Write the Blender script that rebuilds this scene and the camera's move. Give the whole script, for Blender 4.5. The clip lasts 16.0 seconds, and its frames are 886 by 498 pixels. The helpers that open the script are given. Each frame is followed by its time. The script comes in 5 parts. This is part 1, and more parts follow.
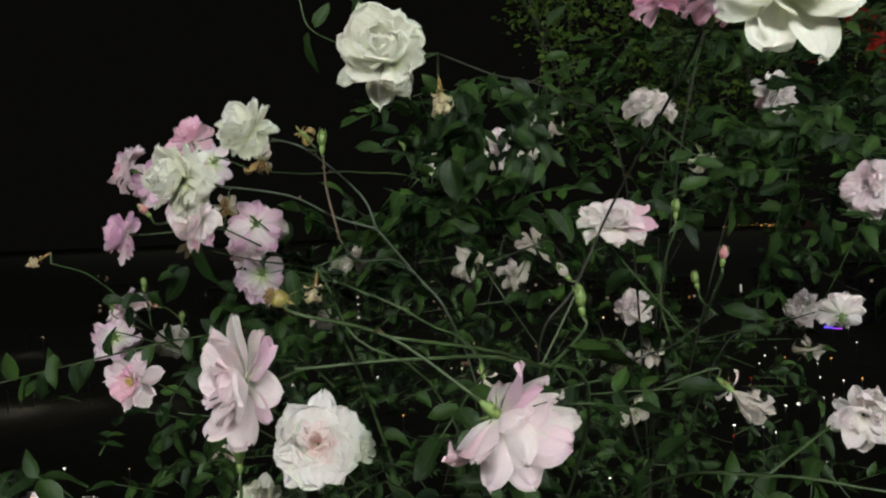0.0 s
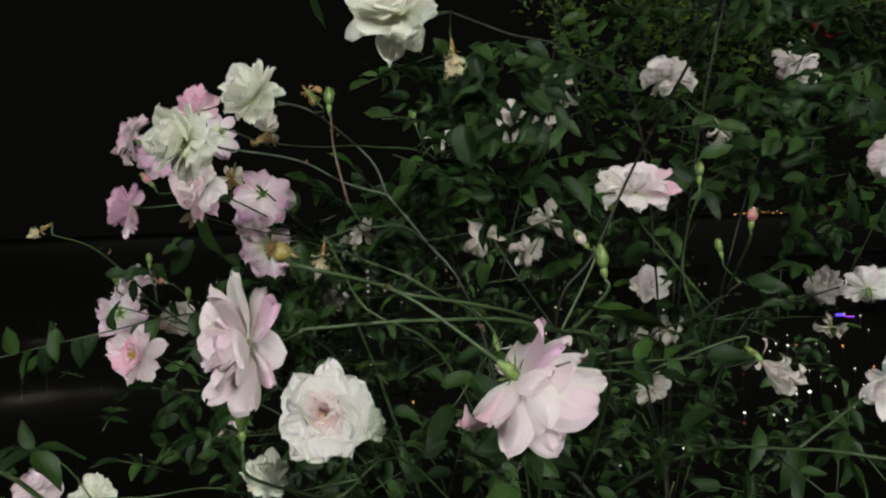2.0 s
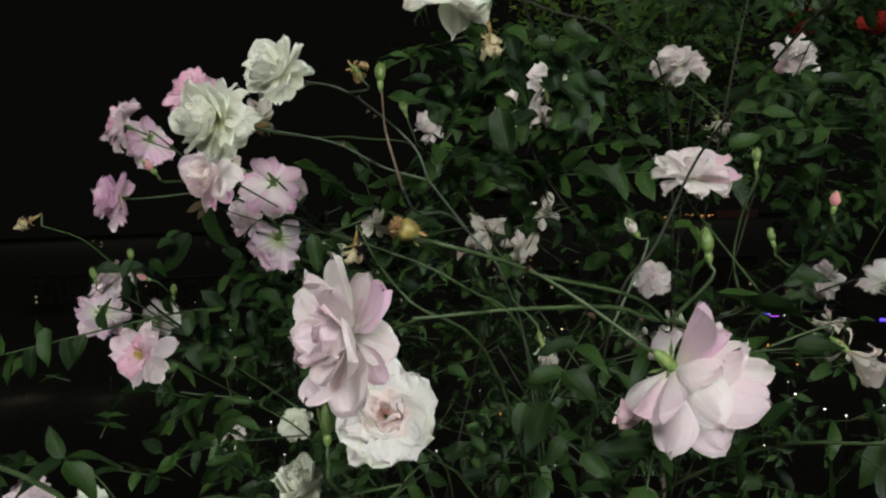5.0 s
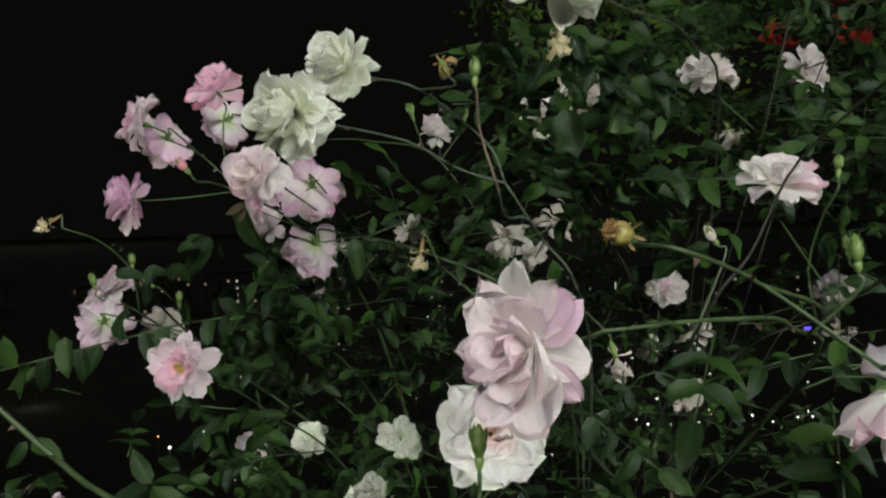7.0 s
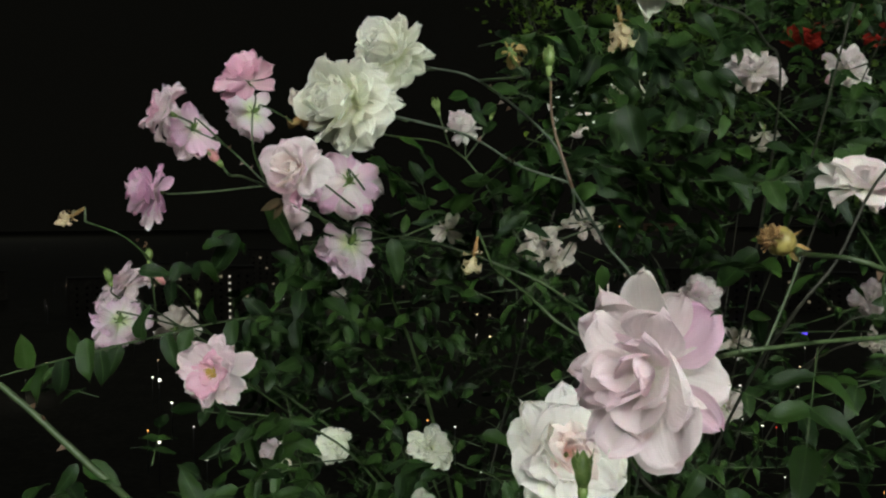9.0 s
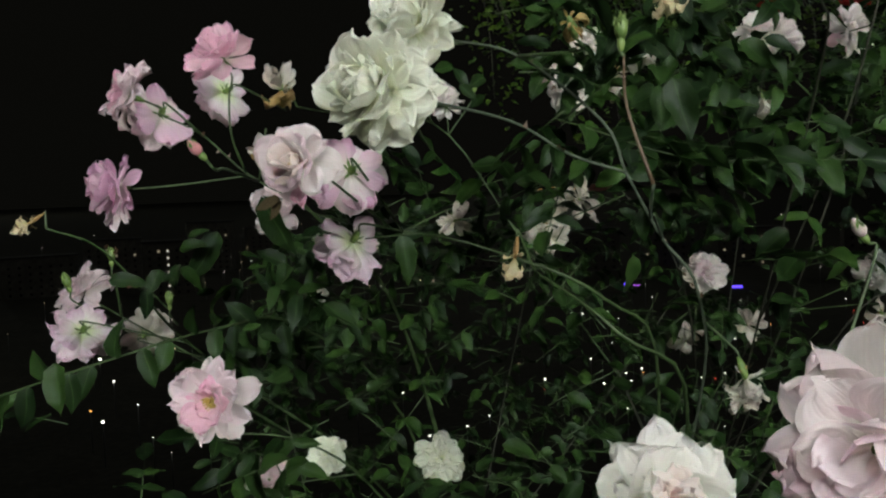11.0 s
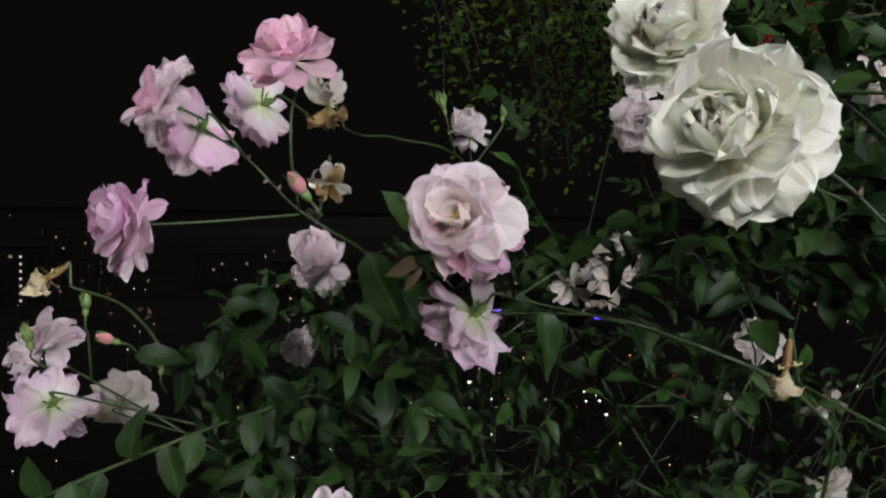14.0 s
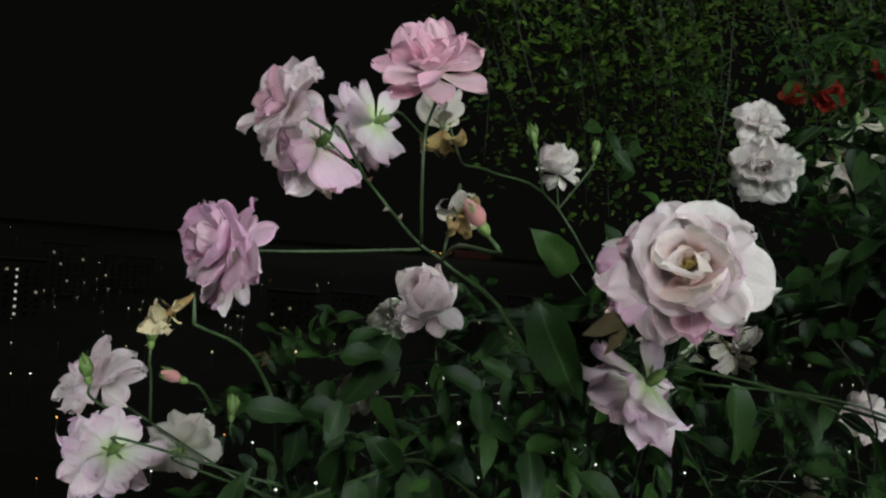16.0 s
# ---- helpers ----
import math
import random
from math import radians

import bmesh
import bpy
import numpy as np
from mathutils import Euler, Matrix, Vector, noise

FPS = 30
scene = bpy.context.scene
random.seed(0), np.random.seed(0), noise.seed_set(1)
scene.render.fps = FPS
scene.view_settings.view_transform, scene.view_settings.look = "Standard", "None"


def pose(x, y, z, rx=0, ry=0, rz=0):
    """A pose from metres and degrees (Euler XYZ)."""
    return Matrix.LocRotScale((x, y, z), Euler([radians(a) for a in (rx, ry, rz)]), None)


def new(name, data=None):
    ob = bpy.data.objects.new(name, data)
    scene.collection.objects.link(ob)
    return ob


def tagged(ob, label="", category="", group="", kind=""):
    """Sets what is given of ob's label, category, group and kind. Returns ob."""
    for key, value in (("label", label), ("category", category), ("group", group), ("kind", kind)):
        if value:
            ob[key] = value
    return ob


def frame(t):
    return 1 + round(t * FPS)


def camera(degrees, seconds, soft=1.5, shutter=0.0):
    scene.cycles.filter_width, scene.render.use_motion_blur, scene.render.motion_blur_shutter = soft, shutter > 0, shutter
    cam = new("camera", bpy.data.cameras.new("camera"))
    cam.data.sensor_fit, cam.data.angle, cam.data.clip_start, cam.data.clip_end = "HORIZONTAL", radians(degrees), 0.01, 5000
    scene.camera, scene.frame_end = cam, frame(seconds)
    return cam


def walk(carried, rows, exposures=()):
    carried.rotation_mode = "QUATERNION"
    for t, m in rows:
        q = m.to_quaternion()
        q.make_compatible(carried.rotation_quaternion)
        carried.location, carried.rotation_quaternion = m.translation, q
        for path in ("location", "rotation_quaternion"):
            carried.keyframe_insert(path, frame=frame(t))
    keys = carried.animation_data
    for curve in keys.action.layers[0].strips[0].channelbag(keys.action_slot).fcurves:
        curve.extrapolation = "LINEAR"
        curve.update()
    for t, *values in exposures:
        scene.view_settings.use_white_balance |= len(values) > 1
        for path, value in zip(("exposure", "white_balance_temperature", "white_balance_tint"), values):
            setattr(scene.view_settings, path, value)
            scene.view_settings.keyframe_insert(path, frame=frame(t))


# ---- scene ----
cam = camera(53.2, 16.0, soft=2.2)
METRES, EYE, TILT, LEAN, TURN = 1.0, 1.5, -1.4, 2.0, 0.0
ROWS = [
    (0.0, 0.0, 0.0, 0.0, 0.0, 0.0, 0.0),
    (0.5, 0.001, 0.0132, -0.0044, 0.58, 0.09, 0.35),
    (1.0, 0.0009, 0.0133, -0.006, 0.75, -0.12, 0.18),
    (1.5, -0.001, 0.0304, -0.0158, 0.68, -0.45, 0.07),
    (2.0, -0.0027, 0.038, -0.0217, 0.65, -0.81, -0.02),
    (2.5, -0.0063, 0.043, -0.0258, 0.73, -1.0, 0.02),
    (3.0, -0.0169, 0.05, -0.0299, 0.96, -1.02, 0.03),
    (3.5, -0.037, 0.0656, -0.0321, 0.83, -1.02, -0.08),
    (4.0, -0.0606, 0.0822, -0.0329, 0.05, -0.99, -0.11),
    (6.5, -0.2014, 0.1234, -0.0387, -7.8, -0.15, -0.11),
    (7.0, -0.2355, 0.1506, -0.0373, -7.59, -0.14, -0.44),
    (7.5, -0.2566, 0.1745, -0.0358, -7.82, 0.0, -0.68),
    (8.0, -0.2768, 0.195, -0.0367, -8.05, -0.3, -1.27),
    (8.5, -0.2815, 0.2085, -0.0353, -7.73, -0.33, -1.22),
    (9.0, -0.2836, 0.2118, -0.0358, -8.02, -0.2, -1.44),
    (11.5, -0.3663, 0.386, 0.0073, -13.27, -2.59, 0.42),
    (12.0, -0.3992, 0.4451, 0.0184, -15.29, -1.98, -0.92),
    (12.5, -0.443, 0.4992, 0.0147, -16.54, -1.14, -2.14),
    (13.0, -0.4717, 0.5276, 0.0184, -17.28, -1.18, -1.45),
    (13.5, -0.4835, 0.5462, 0.0203, -18.57, -1.35, -1.31),
    (14.0, -0.5005, 0.5938, 0.0222, -19.99, -0.79, -2.56),
    (14.5, -0.5143, 0.6294, 0.0319, -20.82, 0.54, -4.34),
    (15.0, -0.5364, 0.6693, 0.0283, -20.83, 1.47, -5.16),
    (15.5, -0.5597, 0.6998, 0.0232, -20.14, 1.62, -5.62),
    (16.0, -0.5677, 0.7324, 0.0182, -20.14, 1.72, -6.06),
]
walk(cam, [(t, pose(0, 0, EYE, TILT, LEAN, TURN) @ pose(METRES * x, METRES * y, METRES * z, 90 + pitch, roll, yaw)) for t, x, y, z, yaw, pitch, roll in ROWS],
     [(0.0, -0.15, 6400, 7), (2.0, -0.20, 6400, 7), (6.0, -0.19, 6380, 5), (9.0, -0.13, 6430, 2), (11.5, -0.13, 6350, 2), (13.0, -0.05, 6200, 14), (15.0, -0.03, 6150, 15), (16.0, -0.14, 6050, -3)])

# ---------------------------------------------------------------- light
SKY_GLOW = (0.0033, 0.0031, 0.0025)
world = bpy.data.worlds.new("night_sky")
scene.world = world
world.use_nodes = True
world.node_tree.nodes["Background"].inputs[0].default_value = (*SKY_GLOW, 1)
world.node_tree.nodes["Background"].inputs[1].default_value = 1.0


def point_lamp(name, place, watts, radius, colour):
    data = bpy.data.lights.new(name, "POINT")
    data.energy, data.shadow_soft_size, data.color = watts, radius, colour
    ob = new(name, data)
    ob.location = place
    return ob


# unseen lamps over the terrace, behind and above; the left one added as fill
point_lamp("unseen_lamp_light", (1.37, -3.18, 3.25), 800, 0.16, (0.99, 1.0, 0.96))
point_lamp("unseen_lamp_light", (-2.2, -3.6, 4.2), 860, 0.16, (0.99, 1.0, 0.96))
# added fill lamps, high over the valley, so that its ground isn't black
for lamp_place, lamp_watts in (((-340, 330, 200), 50000), ((40, 330, 200), 55000), ((420, 360, 200), 70000), ((250, 1500, 330), 180000), ((-900, 2700, 500), 1000000), ((900, 2700, 500), 1000000)):
    point_lamp("valley_fill_light", lamp_place, lamp_watts, 8.0, (1.0, 0.96, 0.86))


# ---------------------------------------------------------------- materials
def material(name):
    m = bpy.data.materials.new(name)
    m.use_nodes = True
    nt = m.node_tree
    return m, nt, nt.nodes["Principled BSDF"], nt.nodes["Material Output"]


def node(nt, kind, **inputs):
    n = nt.nodes.new(kind)
    for key, value in inputs.items():
        n.inputs[key.replace("_", " ")].default_value = value
    return n


def ramp(nt, fac, stops):
    r = nt.nodes.new("ShaderNodeValToRGB")
    els = r.color_ramp.elements
    while len(els) < len(stops):
        els.new(0.5)
    for el, (p, c) in zip(els, stops):
        el.position, el.color = p, (*c, 1)
    nt.links.new(fac, r.inputs[0])
    return r.outputs[0]


def mix(nt, kind, fac, a, b):
    n = nt.nodes.new("ShaderNodeMix")
    n.data_type, n.blend_type = "RGBA", kind
    for sock, value in ((n.inputs[0], fac), (n.inputs[6], a), (n.inputs[7], b)):
        if isinstance(value, bpy.types.NodeSocket):
            nt.links.new(value, sock)
        else:
            sock.default_value = (*value, 1) if isinstance(value, tuple) else value
    return n.outputs[2]


def petal_material(name, base, middle, rim, spot=0.25, through_light=0.45):
    """base, middle and rim: the colours from the petal's foot to its edge."""
    m, nt, bsdf, out = material(name)
    uv = nt.nodes.new("ShaderNodeUVMap")
    sep = nt.nodes.new("ShaderNodeSeparateXYZ")
    nt.links.new(uv.outputs[0], sep.inputs[0])
    info = nt.nodes.new("ShaderNodeObjectInfo")
    # veins that run along the petal
    stretch = nt.nodes.new("ShaderNodeMapping")
    stretch.inputs["Scale"].default_value = (14, 1.6, 1)
    nt.links.new(uv.outputs[0], stretch.inputs[0])
    vein = node(nt, "ShaderNodeTexNoise", Scale=1.0, Detail=3.0)
    nt.links.new(stretch.outputs[0], vein.inputs["Vector"])
    tex = nt.nodes.new("ShaderNodeTexCoord")
    blotch = node(nt, "ShaderNodeTexNoise", Scale=1.6, Detail=3.0)
    nt.links.new(tex.outputs["Object"], blotch.inputs["Vector"])
    along = nt.nodes.new("ShaderNodeMath")
    along.operation = "MULTIPLY_ADD"
    nt.links.new(blotch.outputs[0], along.inputs[0])
    along.inputs[1].default_value = 0.5
    nt.links.new(sep.outputs[1], along.inputs[2])
    eased = nt.nodes.new("ShaderNodeMath")
    eased.operation = "SUBTRACT"
    nt.links.new(along.outputs[0], eased.inputs[0])
    eased.inputs[1].default_value = 0.25
    colour = ramp(nt, eased.outputs[0], [(0.12, base), (0.48, middle), (0.95, rim)])
    veined = mix(nt, "MULTIPLY", 0.34, colour, ramp(nt, vein.outputs[0], [(0.3, (0.88, 0.83, 0.85)), (0.6, (1, 1, 1))]))
    tint = mix(nt, "MIX", spot, veined, ramp(nt, info.outputs["Random"], [(0.0, middle), (0.5, rim), (1.0, base)]))
    nt.links.new(tint, bsdf.inputs["Base Color"])
    bsdf.inputs["Roughness"].default_value = 0.64
    bsdf.inputs["Specular IOR Level"].default_value = 0.18
    bump = node(nt, "ShaderNodeBump", Strength=0.26, Distance=0.02)
    nt.links.new(vein.outputs[0], bump.inputs["Height"])
    nt.links.new(bump.outputs[0], bsdf.inputs["Normal"])
    glow = nt.nodes.new("ShaderNodeBsdfTranslucent")
    nt.links.new(tint, glow.inputs[0])
    both = nt.nodes.new("ShaderNodeMixShader")
    both.inputs[0].default_value = through_light
    nt.links.new(bsdf.outputs[0], both.inputs[1])
    nt.links.new(glow.outputs[0], both.inputs[2])
    nt.links.new(both.outputs[0], out.inputs[0])
    return m


PETAL = {
    "white": petal_material("white_petal", (0.82, 0.86, 0.58), (0.91, 0.915, 0.80), (0.91, 0.90, 0.82), 0.2, 0.40),
    "ivory": petal_material("ivory_petal", (0.84, 0.86, 0.70), (0.89, 0.88, 0.83), (0.89, 0.85, 0.84), 0.3),
    "blush": petal_material("blush_petal", (0.85, 0.85, 0.74), (0.91, 0.865, 0.855), (0.90, 0.79, 0.81), 0.35),
    "pale": petal_material("pale_pink_petal", (0.89, 0.87, 0.80), (0.92, 0.835, 0.86), (0.91, 0.74, 0.81), 0.4, 0.5),
    "pink": petal_material("pink_petal", (0.90, 0.80, 0.77), (0.91, 0.64, 0.755), (0.88, 0.53, 0.68), 0.35),
    "peach": petal_material("peach_heart_petal", (0.88, 0.62, 0.54), (0.91, 0.75, 0.72), (0.91, 0.83, 0.82), 0.3),
    "coral": petal_material("coral_bud_petal", (0.78, 0.36, 0.38), (0.78, 0.24, 0.30), (0.80, 0.34, 0.40), 0.1),
    "mauve": petal_material("mauve_petal", (0.88, 0.82, 0.76), (0.90, 0.67, 0.82), (0.86, 0.53, 0.745), 0.35),
    "edged": petal_material("white_petal_with_mauve_edge", (0.74, 0.84, 0.50), (0.90, 0.84, 0.86), (0.84, 0.60, 0.77), 0.15),
    "cream": petal_material("withered_cream_petal", (0.42, 0.32, 0.14), (0.68, 0.61, 0.42), (0.56, 0.46, 0.30), 0.4, 0.2),
    "faded": petal_material("faded_petal", (0.56, 0.52, 0.40), (0.74, 0.68, 0.64), (0.62, 0.54, 0.51), 0.4, 0.4),
    "brown": petal_material("dried_brown_petal", (0.22, 0.13, 0.05), (0.42, 0.30, 0.12), (0.30, 0.20, 0.10), 0.4, 0.15),
    "red": petal_material("red_petal", (0.20, 0.015, 0.012), (0.30, 0.022, 0.016), (0.34, 0.032, 0.024), 0.3),
}


def leaf_material(name, dark, light, rib):
    m, nt, bsdf, out = material(name)
    uv = nt.nodes.new("ShaderNodeUVMap")
    sep = nt.nodes.new("ShaderNodeSeparateXYZ")
    nt.links.new(uv.outputs[0], sep.inputs[0])
    info = nt.nodes.new("ShaderNodeObjectInfo")
    geo = nt.nodes.new("ShaderNodeNewGeometry")
    pick = nt.nodes.new("ShaderNodeMath")
    pick.operation = "ADD"
    nt.links.new(info.outputs["Random"], pick.inputs[0])
    nt.links.new(geo.outputs["Random Per Island"], pick.inputs[1])
    half = nt.nodes.new("ShaderNodeMath")
    half.operation = "FRACT"
    nt.links.new(pick.outputs[0], half.inputs[0])
    base = ramp(nt, half.outputs[0], [(0.0, dark), (0.5, tuple(0.72 * a + 0.28 * b for a, b in zip(dark, light))), (0.86, tuple(0.3 * a + 0.7 * b for a, b in zip(dark, light))), (1.0, light)])
    # side veins run off the midrib at a slant
    skew = nt.nodes.new("ShaderNodeMath")
    skew.operation = "ABSOLUTE"
    shift = nt.nodes.new("ShaderNodeMath")
    shift.operation = "SUBTRACT"
    nt.links.new(sep.outputs[0], shift.inputs[0])
    shift.inputs[1].default_value = 0.5
    nt.links.new(shift.outputs[0], skew.inputs[0])
    slant = nt.nodes.new("ShaderNodeMath")
    slant.operation = "MULTIPLY_ADD"
    nt.links.new(skew.outputs[0], slant.inputs[0])
    slant.inputs[1].default_value = -0.7
    nt.links.new(sep.outputs[1], slant.inputs[2])
    wave = nt.nodes.new("ShaderNodeMath")
    wave.operation = "PINGPONG"
    nt.links.new(slant.outputs[0], wave.inputs[0])
    wave.inputs[1].default_value = 0.05
    side = ramp(nt, wave.outputs[0], [(0.0, (1.35, 1.35, 1.3)), (0.016, (1, 1, 1))])
    tex = nt.nodes.new("ShaderNodeTexCoord")
    blotch = node(nt, "ShaderNodeTexNoise", Scale=60.0, Detail=4.0)
    nt.links.new(tex.outputs["Object"], blotch.inputs["Vector"])
    worn = mix(nt, "MULTIPLY", 0.6, base, ramp(nt, blotch.outputs[0], [(0.35, (0.55, 0.6, 0.5)), (0.65, (1.15, 1.1, 1.0))]))
    veined = mix(nt, "MULTIPLY", 0.6, worn, side)
    ribbed = mix(nt, "MIX", ramp(nt, skew.outputs[0], [(0.015, (0.7, 0.7, 0.7)), (0.045, (0, 0, 0))]), veined, rib)
    nt.links.new(ribbed, bsdf.inputs["Base Color"])
    bsdf.inputs["Roughness"].default_value = 0.46
    bsdf.inputs["Specular IOR Level"].default_value = 0.22
    bump = node(nt, "ShaderNodeBump", Strength=0.4, Distance=0.002)
    nt.links.new(wave.outputs[0], bump.inputs["Height"])
    nt.links.new(bump.outputs[0], bsdf.inputs["Normal"])
    glow = nt.nodes.new("ShaderNodeBsdfTranslucent")
    nt.links.new(ribbed, glow.inputs[0])
    both = nt.nodes.new("ShaderNodeMixShader")
    both.inputs[0].default_value = 0.22
    nt.links.new(bsdf.outputs[0], both.inputs[1])
    nt.links.new(glow.outputs[0], both.inputs[2])
    nt.links.new(both.outputs[0], out.inputs[0])
    return m


LEAF = leaf_material("rose_leaf", (0.008, 0.019, 0.006), (0.041, 0.085, 0.019), (0.050, 0.086, 0.029))
SHRUB_LEAF = leaf_material("shrub_leaf", (0.024, 0.052, 0.007), (0.085, 0.135, 0.020), (0.09, 0.13, 0.03))


def plain(name, dark, light, scale=40.0, rough=0.7, bump_depth=0.002, metal=0.0):
    """A surface of two mixed shades with a fine relief."""
    m, nt, bsdf, out = material(name)
    tex = nt.nodes.new("ShaderNodeTexCoord")
    n1 = node(nt, "ShaderNodeTexNoise", Scale=scale, Detail=6.0)
    n2 = node(nt, "ShaderNodeTexNoise", Scale=scale * 0.17, Detail=3.0)
    nt.links.new(tex.outputs["Object"], n1.inputs["Vector"])
    nt.links.new(tex.outputs["Object"], n2.inputs["Vector"])
    fine = ramp(nt, n1.outputs[0], [(0.35, dark), (0.65, light)])
    nt.links.new(mix(nt, "MULTIPLY", 0.5, fine, ramp(nt, n2.outputs[0], [(0.35, (0.5, 0.5, 0.5)), (0.65, (1.1, 1.1, 1.1))])), bsdf.inputs["Base Color"])
    bsdf.inputs["Roughness"].default_value = rough
    bsdf.inputs["Metallic"].default_value = metal
    b = node(nt, "ShaderNodeBump", Strength=0.5, Distance=bump_depth)
    nt.links.new(n1.outputs[0], b.inputs["Height"])
    nt.links.new(b.outputs[0], bsdf.inputs["Normal"])
    return m


GREEN_CANE = plain("green_cane", (0.030, 0.052, 0.018), (0.062, 0.096, 0.034), 180, 0.5, 0.0006)
RED_CANE = plain("reddish_cane", (0.075, 0.042, 0.026), (0.12, 0.075, 0.042), 180, 0.5, 0.0006)
DEAD_LEAF = plain("withered_leaf", (0.05, 0.032, 0.014), (0.12, 0.085, 0.035), 220, 0.8, 0.001)
DARK_CANE = plain("dark_brown_cane", (0.016, 0.018, 0.011), (0.038, 0.038, 0.024), 160, 0.75, 0.0008)
GREY_CANE = plain("old_grey_green_cane", (0.038, 0.052, 0.034), (0.078, 0.098, 0.066), 160, 0.7, 0.0008)
BARK = plain("brown_bark", (0.06, 0.045, 0.03), (0.15, 0.11, 0.08), 90, 0.85, 0.002)
BUD_GREEN = plain("bud_green", (0.10, 0.17, 0.04), (0.20, 0.27, 0.08), 220, 0.5, 0.0005)
HIP_SKIN = plain("hip_skin", (0.20, 0.15, 0.04), (0.34, 0.28, 0.08), 300, 0.5, 0.0004)
STAMEN = plain("yellow_stamen", (0.45, 0.28, 0.05), (0.72, 0.55, 0.16), 400, 0.6, 0.0003)
SOIL = plain("hillside_soil", (0.035, 0.036, 0.026), (0.065, 0.064, 0.050), 0.6, 0.95, 0.05)
RENDERED_WALL = plain("plastered_wall", (0.15, 0.14, 0.13), (0.22, 0.21, 0.19), 0.5, 0.9, 0.02)
ROOF = plain("roof_felt", (0.06, 0.06, 0.06), (0.10, 0.10, 0.10), 0.5, 0.9, 0.02)
STEEL = plain("galvanised_steel", (0.25, 0.26, 0.27), (0.38, 0.39, 0.40), 4.0, 0.5, 0.003, 0.8)
DARK_GLASS = plain("dark_window_glass", (0.02, 0.022, 0.025), (0.03, 0.032, 0.036), 0.4, 0.15, 0.0)


def lit(name, colour, strength):
    m, nt, bsdf, out = material(name)
    bsdf.inputs["Base Color"].default_value = (0.6, 0.6, 0.6, 1)
    bsdf.inputs["Emission Color"].default_value = (*colour, 1)
    bsdf.inputs["Emission Strength"].default_value = strength
    return m


WARM_LIGHT = lit("warm_light", (1.0, 0.72, 0.42), 2.2)
WHITE_LIGHT = lit("white_light", (1.0, 0.93, 0.82), 2.6)
ORANGE_LIGHT = lit("sodium_light", (1.0, 0.42, 0.10), 3.0)
RED_LIGHT = lit("red_light", (1.0, 0.06, 0.03), 1.0)
DIM_RED_LIGHT = lit("dim_red_light", (1.0, 0.08, 0.05), 0.007)
BLUE_LIGHT = lit("blue_light", (0.12, 0.06, 1.0), 2.2)
PURPLE_LIGHT = lit("purple_light", (0.55, 0.08, 1.0), 1.6)
WINDOW_LIGHT = lit("lit_window", (1.0, 0.80, 0.55), 0.25)
STAIR_LIGHT = lit("stairwell_light", (1.0, 0.90, 0.75), 0.6)


# ---------------------------------------------------------------- mesh tools
def link_mesh(name, me, mat, parent=None, m=None, label=""):
    if mat is not None and not me.materials:
        me.materials.append(mat)
    ob = new(name, me)
    if parent is not None:
        ob.parent = parent
    if m is not None:
        ob.matrix_basis = m
    if label:
        ob["label"] = label
    return ob


def mesh_of(name, verts, faces, uvs=None, smooth=True):
    me = bpy.data.meshes.new(name)
    me.from_pydata(verts, [], faces)
    if uvs is not None:
        layer = me.uv_layers.new(name="UVMap")
        loops = np.empty(len(me.loops), dtype=np.int32)
        me.loops.foreach_get("vertex_index", loops)
        layer.data.foreach_set("uv", np.asarray(uvs, dtype=np.float32)[loops].ravel())
    if smooth:
        me.polygons.foreach_set("use_smooth", [True] * len(me.polygons))
    me.update()
    return me


def part(name, bm, mat, parent, label=""):
    me = bpy.data.meshes.new(name)
    bm.to_mesh(me)
    bm.free()
    return link_mesh(name, me, mat, parent, label=label)


def smooth_line(points, steps=5):
    """Points of a Catmull-Rom curve through the given ones."""
    p = [Vector(q) for q in points]
    if len(p) < 3:
        return [p[0].lerp(p[-1], i / steps) for i in range(steps + 1)]
    p = [2 * p[0] - p[1], *p, 2 * p[-1] - p[-2]]
    out = []
    for a, b, c, d in zip(p, p[1:], p[2:], p[3:]):
        for i in range(steps):
            t = i / steps
            out.append(0.5 * (2 * b + (c - a) * t + (2 * a - 5 * b + 4 * c - d) * t * t + (3 * b - a - 3 * c + d) * t ** 3))
    return out + [p[-2]]


def tube_arrays(line, r0, r1, sides=6, wobble=0.0, rng=random):
    verts, faces = [], []
    n = len(line)
    for i, p in enumerate(line):
        way = (line[min(i + 1, n - 1)] - line[max(i - 1, 0)]).normalized()
        a = way.cross(Vector((0.3, 0.2, 1))).normalized()
        b = way.cross(a)
        r = r0 + (r1 - r0) * i / (n - 1)
        r *= 1 + wobble * rng.uniform(-1, 1)
        for k in range(sides):
            w = 2 * math.pi * k / sides
            verts.append(p + r * (math.cos(w) * a + math.sin(w) * b))
        if i:
            o = (i - 1) * sides
            for k in range(sides):
                k2 = (k + 1) % sides
                faces.append((o + k, o + k2, o + sides + k2, o + sides + k))
    faces.append(tuple(range(sides - 1, -1, -1)))
    faces.append(tuple(range((n - 1) * sides, n * sides)))
    return verts, faces


def tube(name, points, r0, r1, mat, parent, sides=7, label="", steps=5):
    v, f = tube_arrays(smooth_line(points, steps), r0, r1, sides, 0.06)
    return link_mesh(name, mesh_of(name, v, f), mat, parent, label=label)


def turn_to(axis, spin=0.0):
    """A turn that takes z to the axis."""
    return Vector(axis).to_track_quat("Z", "Y").to_matrix().to_4x4() @ Matrix.Rotation(spin, 4, "Z")


